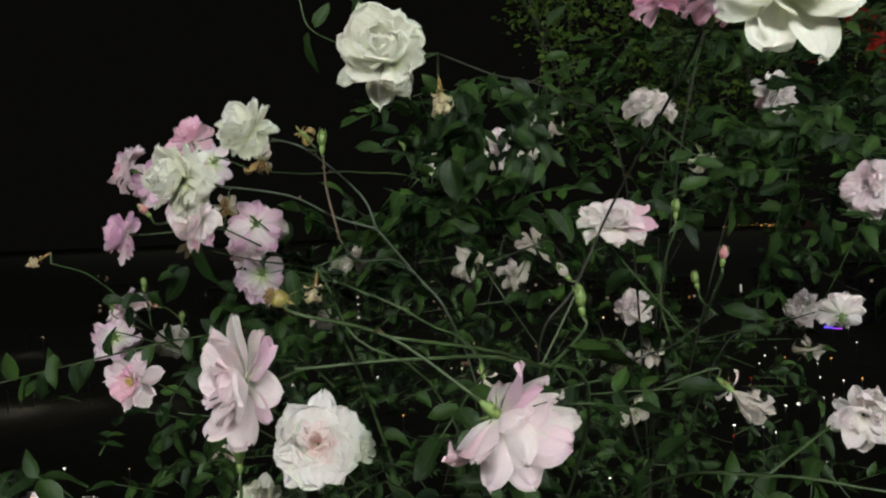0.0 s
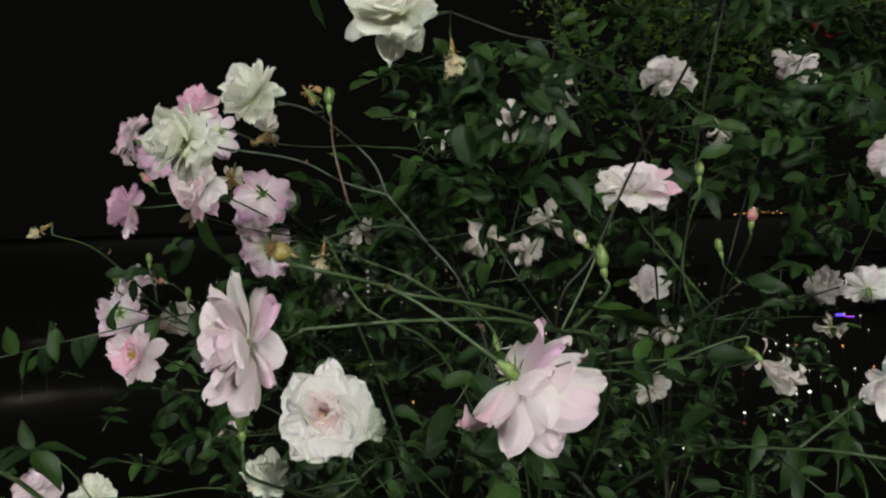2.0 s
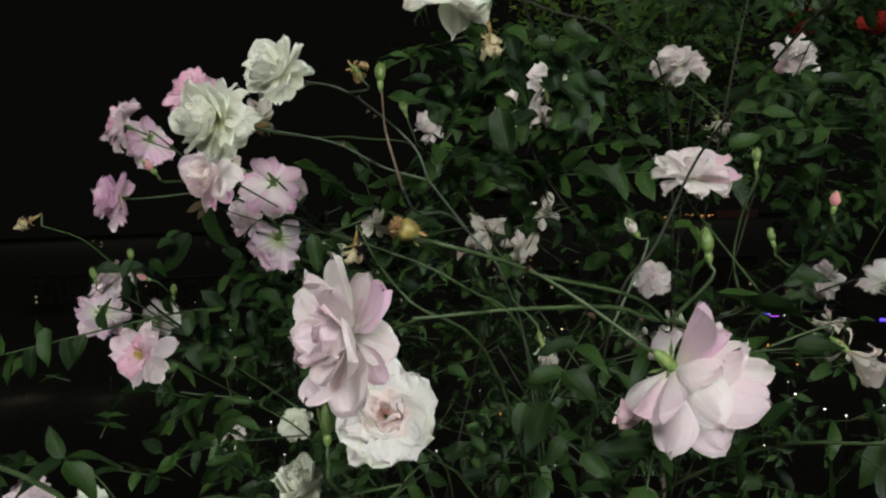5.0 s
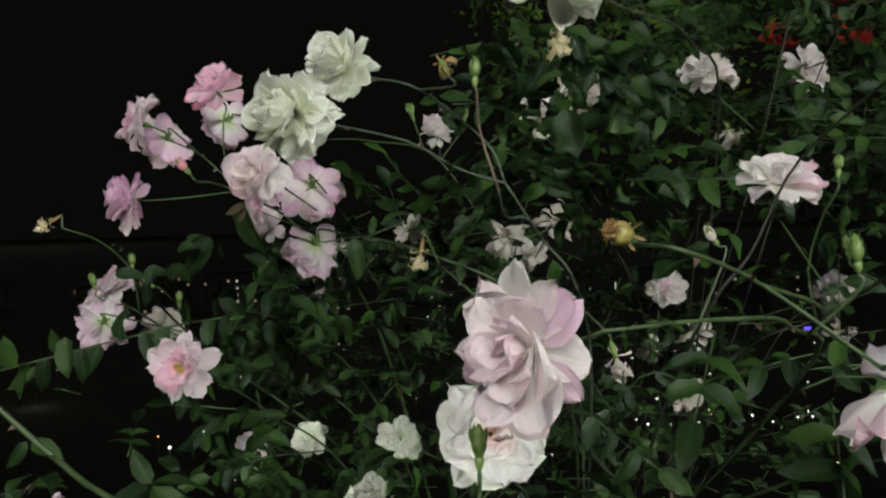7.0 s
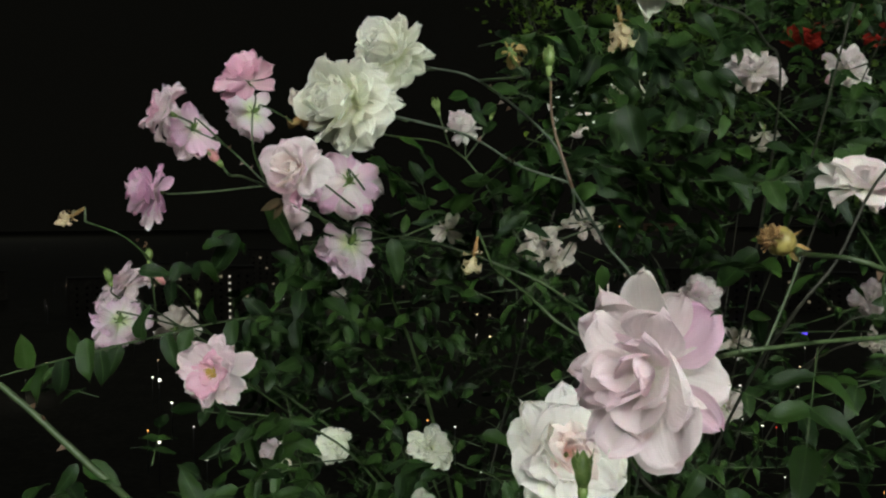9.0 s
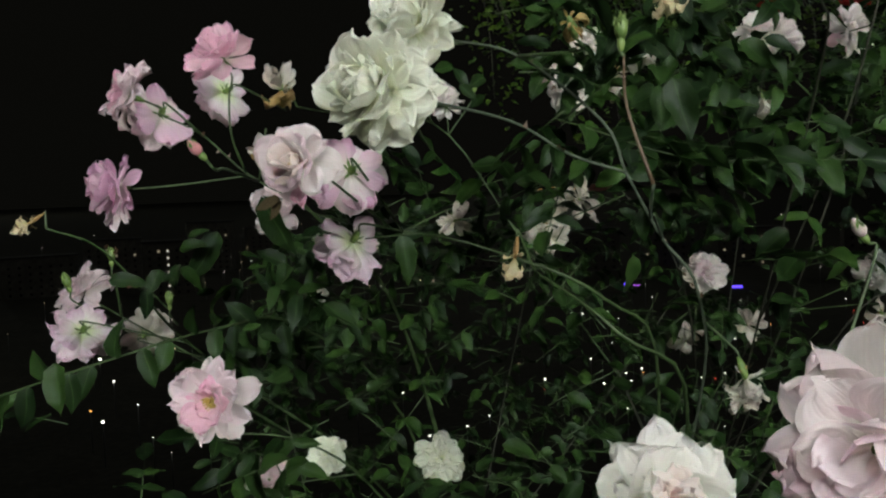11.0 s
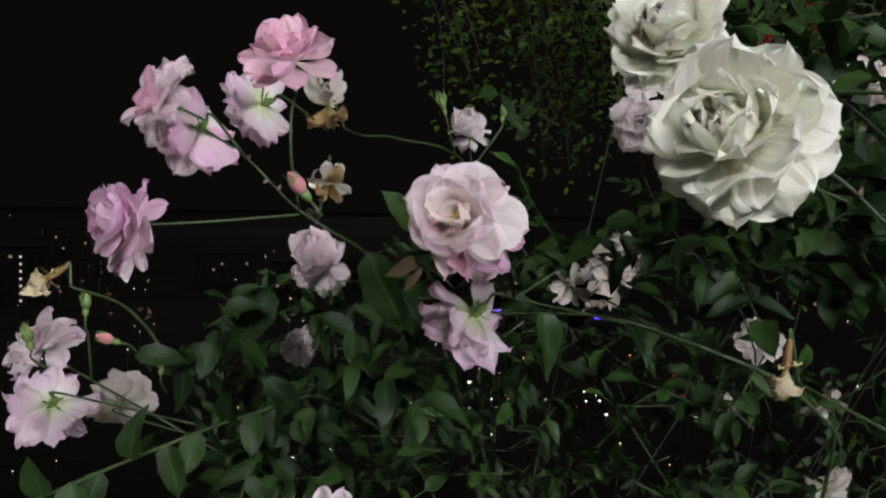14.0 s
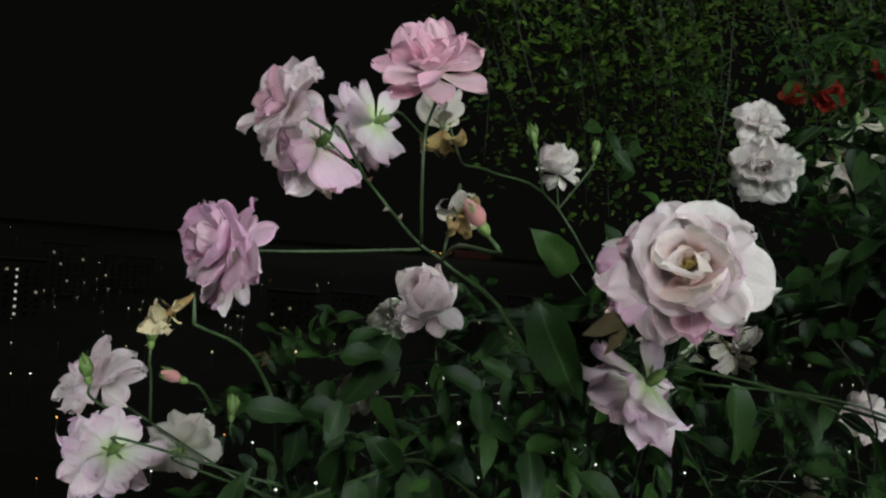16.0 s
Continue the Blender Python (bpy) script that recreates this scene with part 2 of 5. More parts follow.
# ---------------------------------------------------------------- ground
def ground_height(x, y):
    """A level terrace that falls away steeply to the town in the valley."""
    reach = y + 0.15 * abs(x) - 3.4
    if reach < 0:
        return 0.02 * noise.noise(Vector((x * 2, y * 2, 0)))
    fall = -45 * (1 - math.exp(-reach / 28))
    return max(fall, -45) + min(reach * 0.05, 0.8) * noise.noise(Vector((x * 0.05, y * 0.05, 3)))


def ground():
    verts, faces = [], []
    rings, spokes = 60, 72
    for i in range(rings):
        r = 0.25 * (5200 / 0.25) ** (i / (rings - 1))
        for k in range(spokes):
            a = 2 * math.pi * k / spokes
            x, y = r * math.sin(a), 1.0 + r * math.cos(a)
            verts.append((x, y, ground_height(x, y)))
    verts.append((0, 1, 0))
    for i in range(rings - 1):
        for k in range(spokes):
            k2 = (k + 1) % spokes
            faces.append((i * spokes + k, (i + 1) * spokes + k, (i + 1) * spokes + k2, i * spokes + k2))
    for k in range(spokes):
        faces.append((len(verts) - 1, k, (k + 1) % spokes))
    tagged(link_mesh("ground", mesh_of("ground", verts, faces), SOIL), "dark earth terrace falling to the valley town", "ground", kind="structure")


ground()


# ---------------------------------------------------------------- the town below
EYE_POINT = Vector((0, 0, 1.5))
TOWN_Z = -45.0


def bearing(azimuth, distance, z):
    a = radians(azimuth)
    return Vector((distance * math.sin(a), distance * math.cos(a), z))


def box_mesh(name, sx, sy, sz, bevel=0.0):
    bm = bmesh.new()
    bmesh.ops.create_cube(bm, size=1)
    bmesh.ops.scale(bm, vec=(sx, sy, sz), verts=bm.verts)
    bmesh.ops.translate(bm, vec=(0, 0, sz / 2), verts=bm.verts)
    if bevel:
        bmesh.ops.bevel(bm, geom=bm.edges, offset=bevel, segments=1, affect="EDGES")
    me = bpy.data.meshes.new(name)
    bm.to_mesh(me)
    bm.free()
    return me


WINDOW_PANE = box_mesh("pane", 1.1, 0.2, 1.1, 0.03)
WINDOW_PANE_LIT = WINDOW_PANE.copy()
WINDOW_PANE.materials.append(DARK_GLASS)
WINDOW_PANE_LIT.materials.append(WINDOW_LIGHT)
WINDOW_SLIT_LIT = box_mesh("pane", 0.9, 0.2, 1.0, 0.03)
WINDOW_SLIT_LIT.materials.append(STAIR_LIGHT)


def apartment_building(azimuth, distance, width, height, depth, cols, share, stair, rng):
    base = bearing(azimuth, distance, TOWN_Z - 1)
    root = new("apartment_building")
    root.matrix_basis = Matrix.Translation(base) @ Matrix.Rotation(-radians(azimuth) + rng.uniform(-0.2, 0.2), 4, "Z")
    tagged(root, "plastered apartment block with some lit windows at night", "building", "blocks of the town")
    link_mesh("wall", box_mesh("wall", width, depth, height, 0.1), RENDERED_WALL, root)
    link_mesh("roof", box_mesh("roof", width + 0.8, depth + 0.8, 0.7, 0.1), ROOF, root, Matrix.Translation((0, 0, height + 0.004)))
    floors = int((height - 3) / 3.2)
    for f in range(floors):
        z = 2.2 + f * 3.2
        for c in range(cols):
            x = (c + 0.5) / cols * (width - 2) - (width - 2) / 2
            is_stair = stair and c == cols // 2
            me = WINDOW_SLIT_LIT if is_stair else WINDOW_PANE_LIT if rng.random() < 0.6 * share else WINDOW_PANE
            link_mesh("window", me, None, root, Matrix.Translation((x, -depth / 2 - 0.05, z)))


def street_lamp(azimuth, elevation, size, mat, rng, tall=8.0, distance=None):
    """A lamp post in the town whose head is seen under that angle from the terrace."""
    d = distance or (EYE_POINT.z - TOWN_Z - tall) / math.tan(radians(-elevation))
    d = min(d, 2600)
    head = bearing(azimuth, d, EYE_POINT.z + d * math.tan(radians(elevation)))
    root = new("street_lamp")
    root.location = (head.x, head.y, head.z - tall)
    tagged(root, "steel street lamp with a glowing head in the town", "street lamp", "lights of the town")
    v, f = tube_arrays([Vector((0, 0, -2)), Vector((0, 0, tall * 0.5)), Vector((0, 0, tall - size * 0.4))], 0.12, 0.07, 5)
    link_mesh("pole", mesh_of("pole", v, f), STEEL, root)
    bm = bmesh.new()
    bmesh.ops.create_icosphere(bm, subdivisions=1, radius=size / 2)
    bmesh.ops.scale(bm, vec=(1, 1, 0.8), verts=bm.verts)
    bulb = part("lamp_head", bm, mat, root)
    bulb.location = (0, 0, tall)


def lit_sign(azimuth, elevation, distance, wide, high, mat, label):
    at = bearing(azimuth, distance, EYE_POINT.z + distance * math.tan(radians(elevation)))
    root = new("lit_sign")
    root.matrix_basis = Matrix.Translation((at.x, at.y, at.z)) @ Matrix.Rotation(-radians(azimuth), 4, "Z")
    tagged(root, label, "sign")
    link_mesh("sign_panel", box_mesh("sign_panel", wide, 0.4, high, 0.05), mat, root)
    drop = at.z - TOWN_Z + 2
    link_mesh("post", box_mesh("post", 0.4, 0.4, drop, 0.04), STEEL, root, Matrix.Translation((0, 0.5, -drop + 0.3)))


def town():
    rng = random.Random(5)
    blocks = [(-5.7, 430, 22, 26, 12, 5, 0.04, True), (-8.8, 520, 30, 24, 14, 6, 0.10, False), (-3.0, 560, 26, 30, 14, 6, 0.10, False),
              (0.5, 640, 30, 22, 14, 6, 0.12, False), (-13, 470, 34, 20, 14, 7, 0.10, False), (6.0, 520, 30, 18, 12, 6, 0.10, False),
              (10.5, 420, 22, 20, 12, 5, 0.12, False), (14.5, 500, 28, 16, 12, 6, 0.14, False), (21, 460, 30, 22, 12, 6, 0.12, False),
              (26, 420, 26, 26, 14, 6, 0.14, False), (31, 480, 34, 20, 14, 7, 0.12, False), (38, 420, 30, 24, 12, 6, 0.12, False),
              (43, 480, 30, 22, 12, 6, 0.12, False), (-20, 600, 34, 18, 14, 6, 0.06, False)]
    for b in blocks:
        apartment_building(*b, rng)
    # the long row of sodium lamps on the far slope
    for i in range(15):
        street_lamp(17.6 + i * 0.2 + rng.uniform(-0.09, 0.09), -0.52 + rng.choice([-0.06, 0.0, 0.0, 0.1]) + rng.uniform(-0.03, 0.03), rng.uniform(1.2, 3.4), ORANGE_LIGHT if rng.random() < 0.7 else WARM_LIGHT, rng, 10, 2200)
    for az, el, size in [(-6.14, -1.06, 0.9), (-10.1, -13.4, 0.9), (-10.0, -9.7, 1.2), (-10.4, -9.5, 0.7), (-9.3, -11.1, 0.8), (-8.6, -3.6, 0.5), (21.64, -11.26, 1.0), (20.9, -11.4, 0.6),
                         (17.9, -12.65, 0.7), (19.6, -12.7, 0.5), (23.1, -12.3, 0.5), (24.1, -12.0, 0.6), (25.0, -11.4, 0.7), (24.6, -10.7, 0.4), (12.7, -15.5, 0.6), (14.2, -14.9, 0.5),
                         (10.2, -16.0, 0.6), (36.0, -12.7, 0.6), (29.8, -10.1, 0.5), (42.1, -10.3, 0.5), (30.5, -12.9, 0.9), (37.65, -5.4, 0.5), (44.6, -6.3, 0.5), (45.1, -2.9, 0.5), (26.5, -10.2, 0.6)]:
        street_lamp(az, el, 0.78 * size, WHITE_LIGHT, rng)
    # the quarter on the far slope
    for az, el, size in [(0.27, -2.84, 0.8), (-2.07, -2.32, 0.5), (-4.19, -3.14, 0.4), (-1.18, -2.77, 0.4), (-0.81, -3.5, 0.5), (-1.22, -4.38, 0.4), (-0.59, -4.34, 0.4), (-4.61, -4.83, 0.4),
                         (0.63, -5.41, 0.5), (1.29, -5.47, 0.4), (2.69, -2.15, 0.5), (6.41, -6.14, 0.5), (6.77, -6.29, 0.4), (10.1, -6.09, 0.7), (10.93, -7.54, 0.9), (10.03, -7.42, 0.4),
                         (12.0, -5.24, 0.6), (12.72, -3.02, 0.5), (12.02, -3.25, 0.5), (13.18, -6.43, 0.5), (13.32, -6.89, 0.4), (5.75, -7.82, 0.5), (-4.58, -9.44, 0.5), (-5.63, -9.45, 0.4), (0.91, -9.15, 0.4)]:
        street_lamp(az, el, size * (6 / max(-el, 3)) ** 0.4, rng.choice([WHITE_LIGHT, WARM_LIGHT]), rng)
    for i in range(46):
        az, el = rng.choice([rng.uniform(-6.3, 0.6), rng.uniform(-6.3, 0.6), rng.uniform(2, 14)]), -rng.uniform(2.0, 5.6)
        street_lamp(az, el, rng.uniform(0.18, 0.38) * (6 / max(-el, 3)) ** 0.5, rng.choice([WARM_LIGHT, WINDOW_LIGHT, WHITE_LIGHT]), rng)
    for i in range(70):
        az = rng.uniform(-28, 52)
        el = -rng.choice([rng.uniform(2.2, 7), rng.uniform(4, 16)])
        if az < -12 and rng.random() < 0.65:
            continue
        street_lamp(az, el, rng.uniform(0.25, 0.6) * (6 / max(-el, 3)) ** 0.5, rng.choice([WHITE_LIGHT, WHITE_LIGHT, WARM_LIGHT, ORANGE_LIGHT]), rng)
    for i in range(14):
        street_lamp(rng.uniform(14, 40), -rng.uniform(8, 13.5), rng.uniform(0.25, 0.45), rng.choice([RED_LIGHT, ORANGE_LIGHT, RED_LIGHT]), rng)
    # windows and lamps far off on the slopes, and a lit yard
    for i in range(40):
        street_lamp(rng.uniform(-17, 2), -rng.uniform(1.2, 8.5), rng.uniform(0.16, 0.42), rng.choice([WARM_LIGHT, WINDOW_LIGHT, WINDOW_LIGHT, WHITE_LIGHT]), rng)
    for i in range(22):
        street_lamp(rng.uniform(19, 31), -rng.uniform(7.5, 13), rng.uniform(0.25, 0.55), WHITE_LIGHT, rng)
    lit_sign(18.5, -4.75, 420, 0.6, 4.6, STAIR_LIGHT, "upright white lit sign in the dark town")
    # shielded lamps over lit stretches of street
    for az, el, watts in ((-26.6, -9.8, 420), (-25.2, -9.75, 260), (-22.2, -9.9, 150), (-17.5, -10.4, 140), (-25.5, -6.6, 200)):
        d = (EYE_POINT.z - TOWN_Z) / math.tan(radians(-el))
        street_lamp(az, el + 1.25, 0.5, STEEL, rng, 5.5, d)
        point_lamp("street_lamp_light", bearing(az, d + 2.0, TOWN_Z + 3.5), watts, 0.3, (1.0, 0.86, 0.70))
    lit_sign(23.4, -6.85, 390, 3.2, 1.5, BLUE_LIGHT, "glowing blue light sign in the dark town")
    lit_sign(23.9, -6.95, 388, 3.4, 1.3, PURPLE_LIGHT, "glowing purple light sign in the dark town")
    lit_sign(30.0, -7.1, 380, 4.5, 1.8, BLUE_LIGHT, "glowing blue light panel in the dark town")
    lit_sign(21.9, -0.75, 1500, 62, 12, DIM_RED_LIGHT, "dim red illuminated roof line far away")


town()


# ---------------------------------------------------------------- petals, blooms and buds
def petal_arrays(rng, width, bend, curl, cup, ruffle, tip, roll):
    """A petal that stands on its foot, one unit long; y points outwards from the bloom's heart."""
    cols, rows = 13, 12
    verts, uvs, faces = [], [], []
    ph = [rng.uniform(0, 6.3) for _ in range(7)]
    lean, one_side, notch = rng.uniform(-0.15, 0.15), rng.uniform(-0.7, 0.7), rng.uniform(-0.02, 0.07)
    steps = [1 - (1 - j / (rows - 1)) ** 1.3 for j in range(rows)]
    y = z = last = 0.0
    for j, s in enumerate(steps):
        angle = bend * (0.7 - 1.6 * s) + curl * max(0, (s - 0.55) / 0.45) ** 2
        y, z, last = y + math.sin(angle) * (s - last), z + math.cos(angle) * (s - last), s
        t = min(1, s / 0.66)
        w = width * 0.5 * (0.15 + 0.85 * t * t * (3 - 2 * t)) * max(0.0, 1 - max(0, (s - 0.6) / 0.4) ** 2.6) ** 0.5
        w *= 1 + 0.05 * math.sin(8 * s + ph[0])
        for i in range(cols):
            u = -1 + 2 * i / (cols - 1)
            rise = tip * (1 - abs(u)) ** 1.5 * s ** 6 - notch * math.exp(-(u / 0.25) ** 2) * s ** 6 + (0.040 * math.sin(4.3 * u + ph[1]) + 0.020 * math.sin(10.5 * u + ph[6])) * s ** 5
            edge = max(0.0, (max(abs(u) * s ** 0.4, s) - 0.58) / 0.42)
            off = -cup * u * u * w * (1.05 - 0.6 * s) + roll * edge * edge * 0.11 * (1 + one_side * u)
            off += ruffle * s * s * (math.sin(2.6 * u + ph[2]) * 0.7 + math.sin(5.4 * u + ph[3] + 2 * s) * 0.8 * abs(u) + 0.42 * math.sin(9.5 * u + ph[4]) * s)
            off += 0.012 * math.sin(12 * u + ph[5]) * s * (1 - 0.5 * s) + 0.02 * math.exp(-(u / 0.22) ** 2) * s
            verts.append((u * w + lean * s * s, y + off * math.cos(angle) + rise * math.sin(angle), z - off * math.sin(angle) + rise * math.cos(angle)))
            uvs.append((0.5 + 0.5 * u, s))
    for j in range(rows - 1):
        for i in range(cols - 1):
            a = j * cols + i
            faces.append((a, a + 1, a + cols + 1, a + cols))
    return verts, faces, uvs


def petal_pool(rng, n, **kw):
    out = []
    for _ in range(n):
        spread = {k: rng.uniform(*v) for k, v in kw.items()}
        out.append(petal_arrays(rng, **spread))
    return out


_rng = random.Random(11)
POOL = {
    "tight": petal_pool(_rng, 7, width=(0.70, 0.95), bend=(0.7, 1.1), curl=(0.2, 1.0), cup=(0.6, 1.0), ruffle=(0.04, 0.10), tip=(0.0, 0.03), roll=(0.0, 0.8)),
    "middle": petal_pool(_rng, 9, width=(0.60, 0.82), bend=(0.4, 0.85), curl=(0.3, 1.1), cup=(0.3, 0.65), ruffle=(0.06, 0.14), tip=(0.0, 0.05), roll=(0.2, 1.3)),
    "open": petal_pool(_rng, 10, width=(0.54, 0.76), bend=(0.1, 0.55), curl=(0.0, 1.0), cup=(0.15, 0.55), ruffle=(0.06, 0.15), tip=(0.0, 0.06), roll=(0.2, 1.6)),
    "broad_middle": petal_pool(_rng, 9, width=(0.84, 1.08), bend=(0.45, 0.85), curl=(0.3, 1.0), cup=(0.35, 0.65), ruffle=(0.03, 0.10), tip=(0.0, 0.02), roll=(0.1, 0.9)),
    "broad": petal_pool(_rng, 9, width=(0.80, 1.02), bend=(0.15, 0.5), curl=(0.1, 0.9), cup=(0.2, 0.5), ruffle=(0.03, 0.10), tip=(0.0, 0.02), roll=(0.1, 1.0)),
    "long": petal_pool(_rng, 9, width=(0.48, 0.66), bend=(0.2, 0.65), curl=(0.0, 0.8), cup=(0.3, 0.7), ruffle=(0.03, 0.10), tip=(0.01, 0.07), roll=(0.0, 1.2)),
    "folded": petal_pool(_rng, 8, width=(0.55, 0.9), bend=(0.3, 1.0), curl=(0.2, 1.3), cup=(0.6, 1.5), ruffle=(0.12, 0.24), tip=(0.0, 0.06), roll=(0.2, 1.6)),
    "globe": petal_pool(_rng, 7, width=(0.62, 0.80), bend=(1.15, 1.5), curl=(0.2, 0.9), cup=(0.3, 0.6), ruffle=(0.03, 0.10), tip=(0.0, 0.03), roll=(0.0, 0.8)),
    "oval": petal_pool(_rng, 10, width=(0.56, 0.74), bend=(0.3, 0.8), curl=(-0.2, 0.6), cup=(0.35, 0.75), ruffle=(0.04, 0.11), tip=(0.0, 0.03), roll=(0.0, 1.0)),
    "strap": petal_pool(_rng, 10, width=(0.44, 0.60), bend=(0.1, 0.7), curl=(-0.2, 0.9), cup=(0.2, 0.7), ruffle=(0.06, 0.15), tip=(0.0, 0.06), roll=(0.0, 1.3)),
    "spoon": petal_pool(_rng, 10, width=(0.62, 0.80), bend=(0.55, 0.95), curl=(0.1, 0.9), cup=(0.15, 0.38), ruffle=(0.02, 0.07), tip=(0.0, 0.03), roll=(0.2, 1.0)),
    "crumpled": petal_pool(_rng, 8, width=(0.32, 0.62), bend=(-0.4, 0.6), curl=(0.6, 1.8), cup=(0.5, 1.5), ruffle=(0.14, 0.30), tip=(0.0, 0.15), roll=(0.0, 2.0)),
    "shred": petal_pool(_rng, 6, width=(0.16, 0.34), bend=(-0.6, 0.6), curl=(0.4, 1.8), cup=(0.5, 1.5), ruffle=(0.08, 0.2), tip=(0.0, 0.2), roll=(0.0, 2.0)),
    "sepal": petal_pool(_rng, 3, width=(0.20, 0.28), bend=(-0.2, 0.2), curl=(-0.4, 0.6), cup=(0.3, 0.5), ruffle=(0.0, 0.04), tip=(0.25, 0.4), roll=(0.0, 0.2)),
}
PETAL_MESH = {}


def petal_mesh(pool, index, mat):
    key = (pool, index, mat.name)
    if key not in PETAL_MESH:
        me = mesh_of("petal", *POOL[pool][index])
        me.materials.append(mat)
        PETAL_MESH[key] = me
    return PETAL_MESH[key]


# rows: how many petals, the lean from the axis in degrees (from, to), length in radii, pool
SHAPES = {
    "heart": [(8, 2, 28, 0.50, "folded"), (8, 18, 44, 0.62, "folded"), (9, 34, 54, 0.80, "broad_middle"), (9, 52, 70, 0.94, "open")],
    "core": [(4, 6, 20, 0.62, "tight"), (5, 22, 44, 0.76, "broad_middle")],
    "hood": [(5, 6, 18, 0.94, "globe"), (7, 16, 34, 1.08, "spoon")],
    "saucer": [(5, 10, 32, 0.52, "folded"), (6, 18, 36, 0.86, "broad_middle"), (6, 34, 52, 1.0, "broad_middle")],
    "fan": [(6, 8, 36, 0.60, "folded"), (6, 24, 52, 0.84, "oval"), (7, 44, 76, 1.0, "oval"), (7, 70, 108, 1.05, "oval")],
    "double": [(5, 4, 16, 0.54, "tight"), (7, 12, 32, 0.68, "tight"), (9, 28, 50, 0.82, "middle"), (10, 46, 70, 0.96, "middle"), (11, 64, 94, 1.06, "open"), (8, 88, 122, 1.04, "open")],
    "grand": [(4, 4, 14, 0.56, "tight"), (6, 12, 30, 0.70, "tight"), (7, 28, 48, 0.84, "broad_middle"), (7, 46, 68, 0.96, "broad_middle"), (8, 66, 92, 1.06, "broad"), (5, 88, 118, 1.04, "broad")],
    "semi": [(7, 18, 46, 0.52, "folded"), (8, 38, 62, 0.76, "middle"), (10, 54, 80, 0.98, "long"), (10, 74, 106, 1.08, "long")],
    "rosette": [(8, 8, 30, 0.52, "folded"), (8, 26, 48, 0.72, "middle"), (10, 44, 70, 0.92, "open"), (11, 66, 98, 1.06, "open"), (5, 94, 124, 0.98, "open")],
    "cup": [(5, 0, 10, 1.10, "globe"), (6, 10, 22, 1.28, "globe"), (7, 20, 36, 1.42, "globe"), (7, 38, 60, 1.30, "globe"), (7, 64, 100, 1.0, "open"), (6, 104, 138, 0.84, "long")],
    "hanging": [(4, 2, 22, 1.1, "crumpled"), (4, 12, 50, 0.9, "crumpled"), (2, 40, 110, 0.7, "shred"), (2, 90, 150, 0.5, "shred")],
    "dense": [(7, 2, 20, 0.62, "tight"), (9, 12, 34, 0.78, "tight"), (9, 28, 52, 0.92, "broad_middle"), (10, 46, 72, 1.0, "spoon"), (10, 66, 96, 1.06, "spoon"), (7, 90, 118, 1.0, "oval")],
    "cabbage": [(5, 0, 10, 0.9, "globe"), (7, 8, 24, 1.04, "globe"), (8, 20, 42, 1.15, "globe"), (9, 34, 56, 1.2, "spoon"), (9, 50, 74, 1.14, "spoon"), (9, 66, 92, 1.04, "spoon"), (4, 92, 120, 0.95, "broad")],
    "blown": [(6, 16, 42, 0.70, "folded"), (8, 34, 66, 0.95, "oval"), (9, 46, 84, 1.04, "oval"), (8, 58, 102, 0.97, "open")],
    "wilted": [(3, 10, 60, 0.7, "folded"), (3, 30, 90, 1.0, "crumpled"), (4, 70, 150, 1.05, "crumpled"), (2, 60, 120, 1.0, "strap"), (2, 130, 170, 0.7, "shred")],
    "dried": [(5, 10, 80, 0.6, "shred"), (5, 100, 172, 1.1, "shred"), (2, 120, 170, 1.2, "crumpled")],
}
CANE_NODES = []


def lathe(name, profile, mat, parent, m=None, sides=8, label=""):
    verts, faces = [], []
    for r, z in profile:
        for k in range(sides):
            w = 2 * math.pi * k / sides
            verts.append((r * math.cos(w), r * math.sin(w), z))
    for j in range(len(profile) - 1):
        for k in range(sides):
            k2 = (k + 1) % sides
            faces.append((j * sides + k, j * sides + k2, (j + 1) * sides + k2, (j + 1) * sides + k))
    faces.append(tuple(range(sides - 1, -1, -1)))
    faces.append(tuple(range((len(profile) - 1) * sides, len(profile) * sides)))
    return link_mesh(name, mesh_of(name, verts, faces), mat, parent, m, label)


def nearest_node(place, below=True):
    best = None
    for q in CANE_NODES:
        d = (q - place).length + (0.6 * max(0, q.z - place.z)) + 0.3 * max(0, place.y - q.y)
        if best is None or d < best[0]:
            best = (d, q)
    return best[1]


def pedicel(root, foot, axis, target, via, r, mat):
    """The flower's stem, from its foot to the cane that bears it, in the root's own space."""
    inv = root.matrix_basis.inverted()
    if target is None:
        target = nearest_node(foot - 0.04 * axis)
    target = Vector(target)
    lead = foot - axis * min(0.012, 0.2 * (target - foot).length)
    pts = [foot, lead, *[Vector(v) for v in via], Vector(target)]
    tube("stem", [inv @ p for p in pts], r, r * 1.25, mat, root, 6)


def sepals(root, rng, size, lean, mat=BUD_GREEN):
    for k in range(5):
        w = k * 2 * math.pi / 5 + rng.uniform(-0.2, 0.2)
        m = Matrix.Rotation(w, 4, "Z") @ Matrix.Translation((0, size * 0.05, -0.003)) @ Matrix.Rotation(-radians(lean + rng.uniform(-15, 15)), 4, "X") @ Matrix.Scale(size, 4)
        link_mesh("sepal", petal_mesh("sepal", rng.randrange(3), mat), None, root, m)


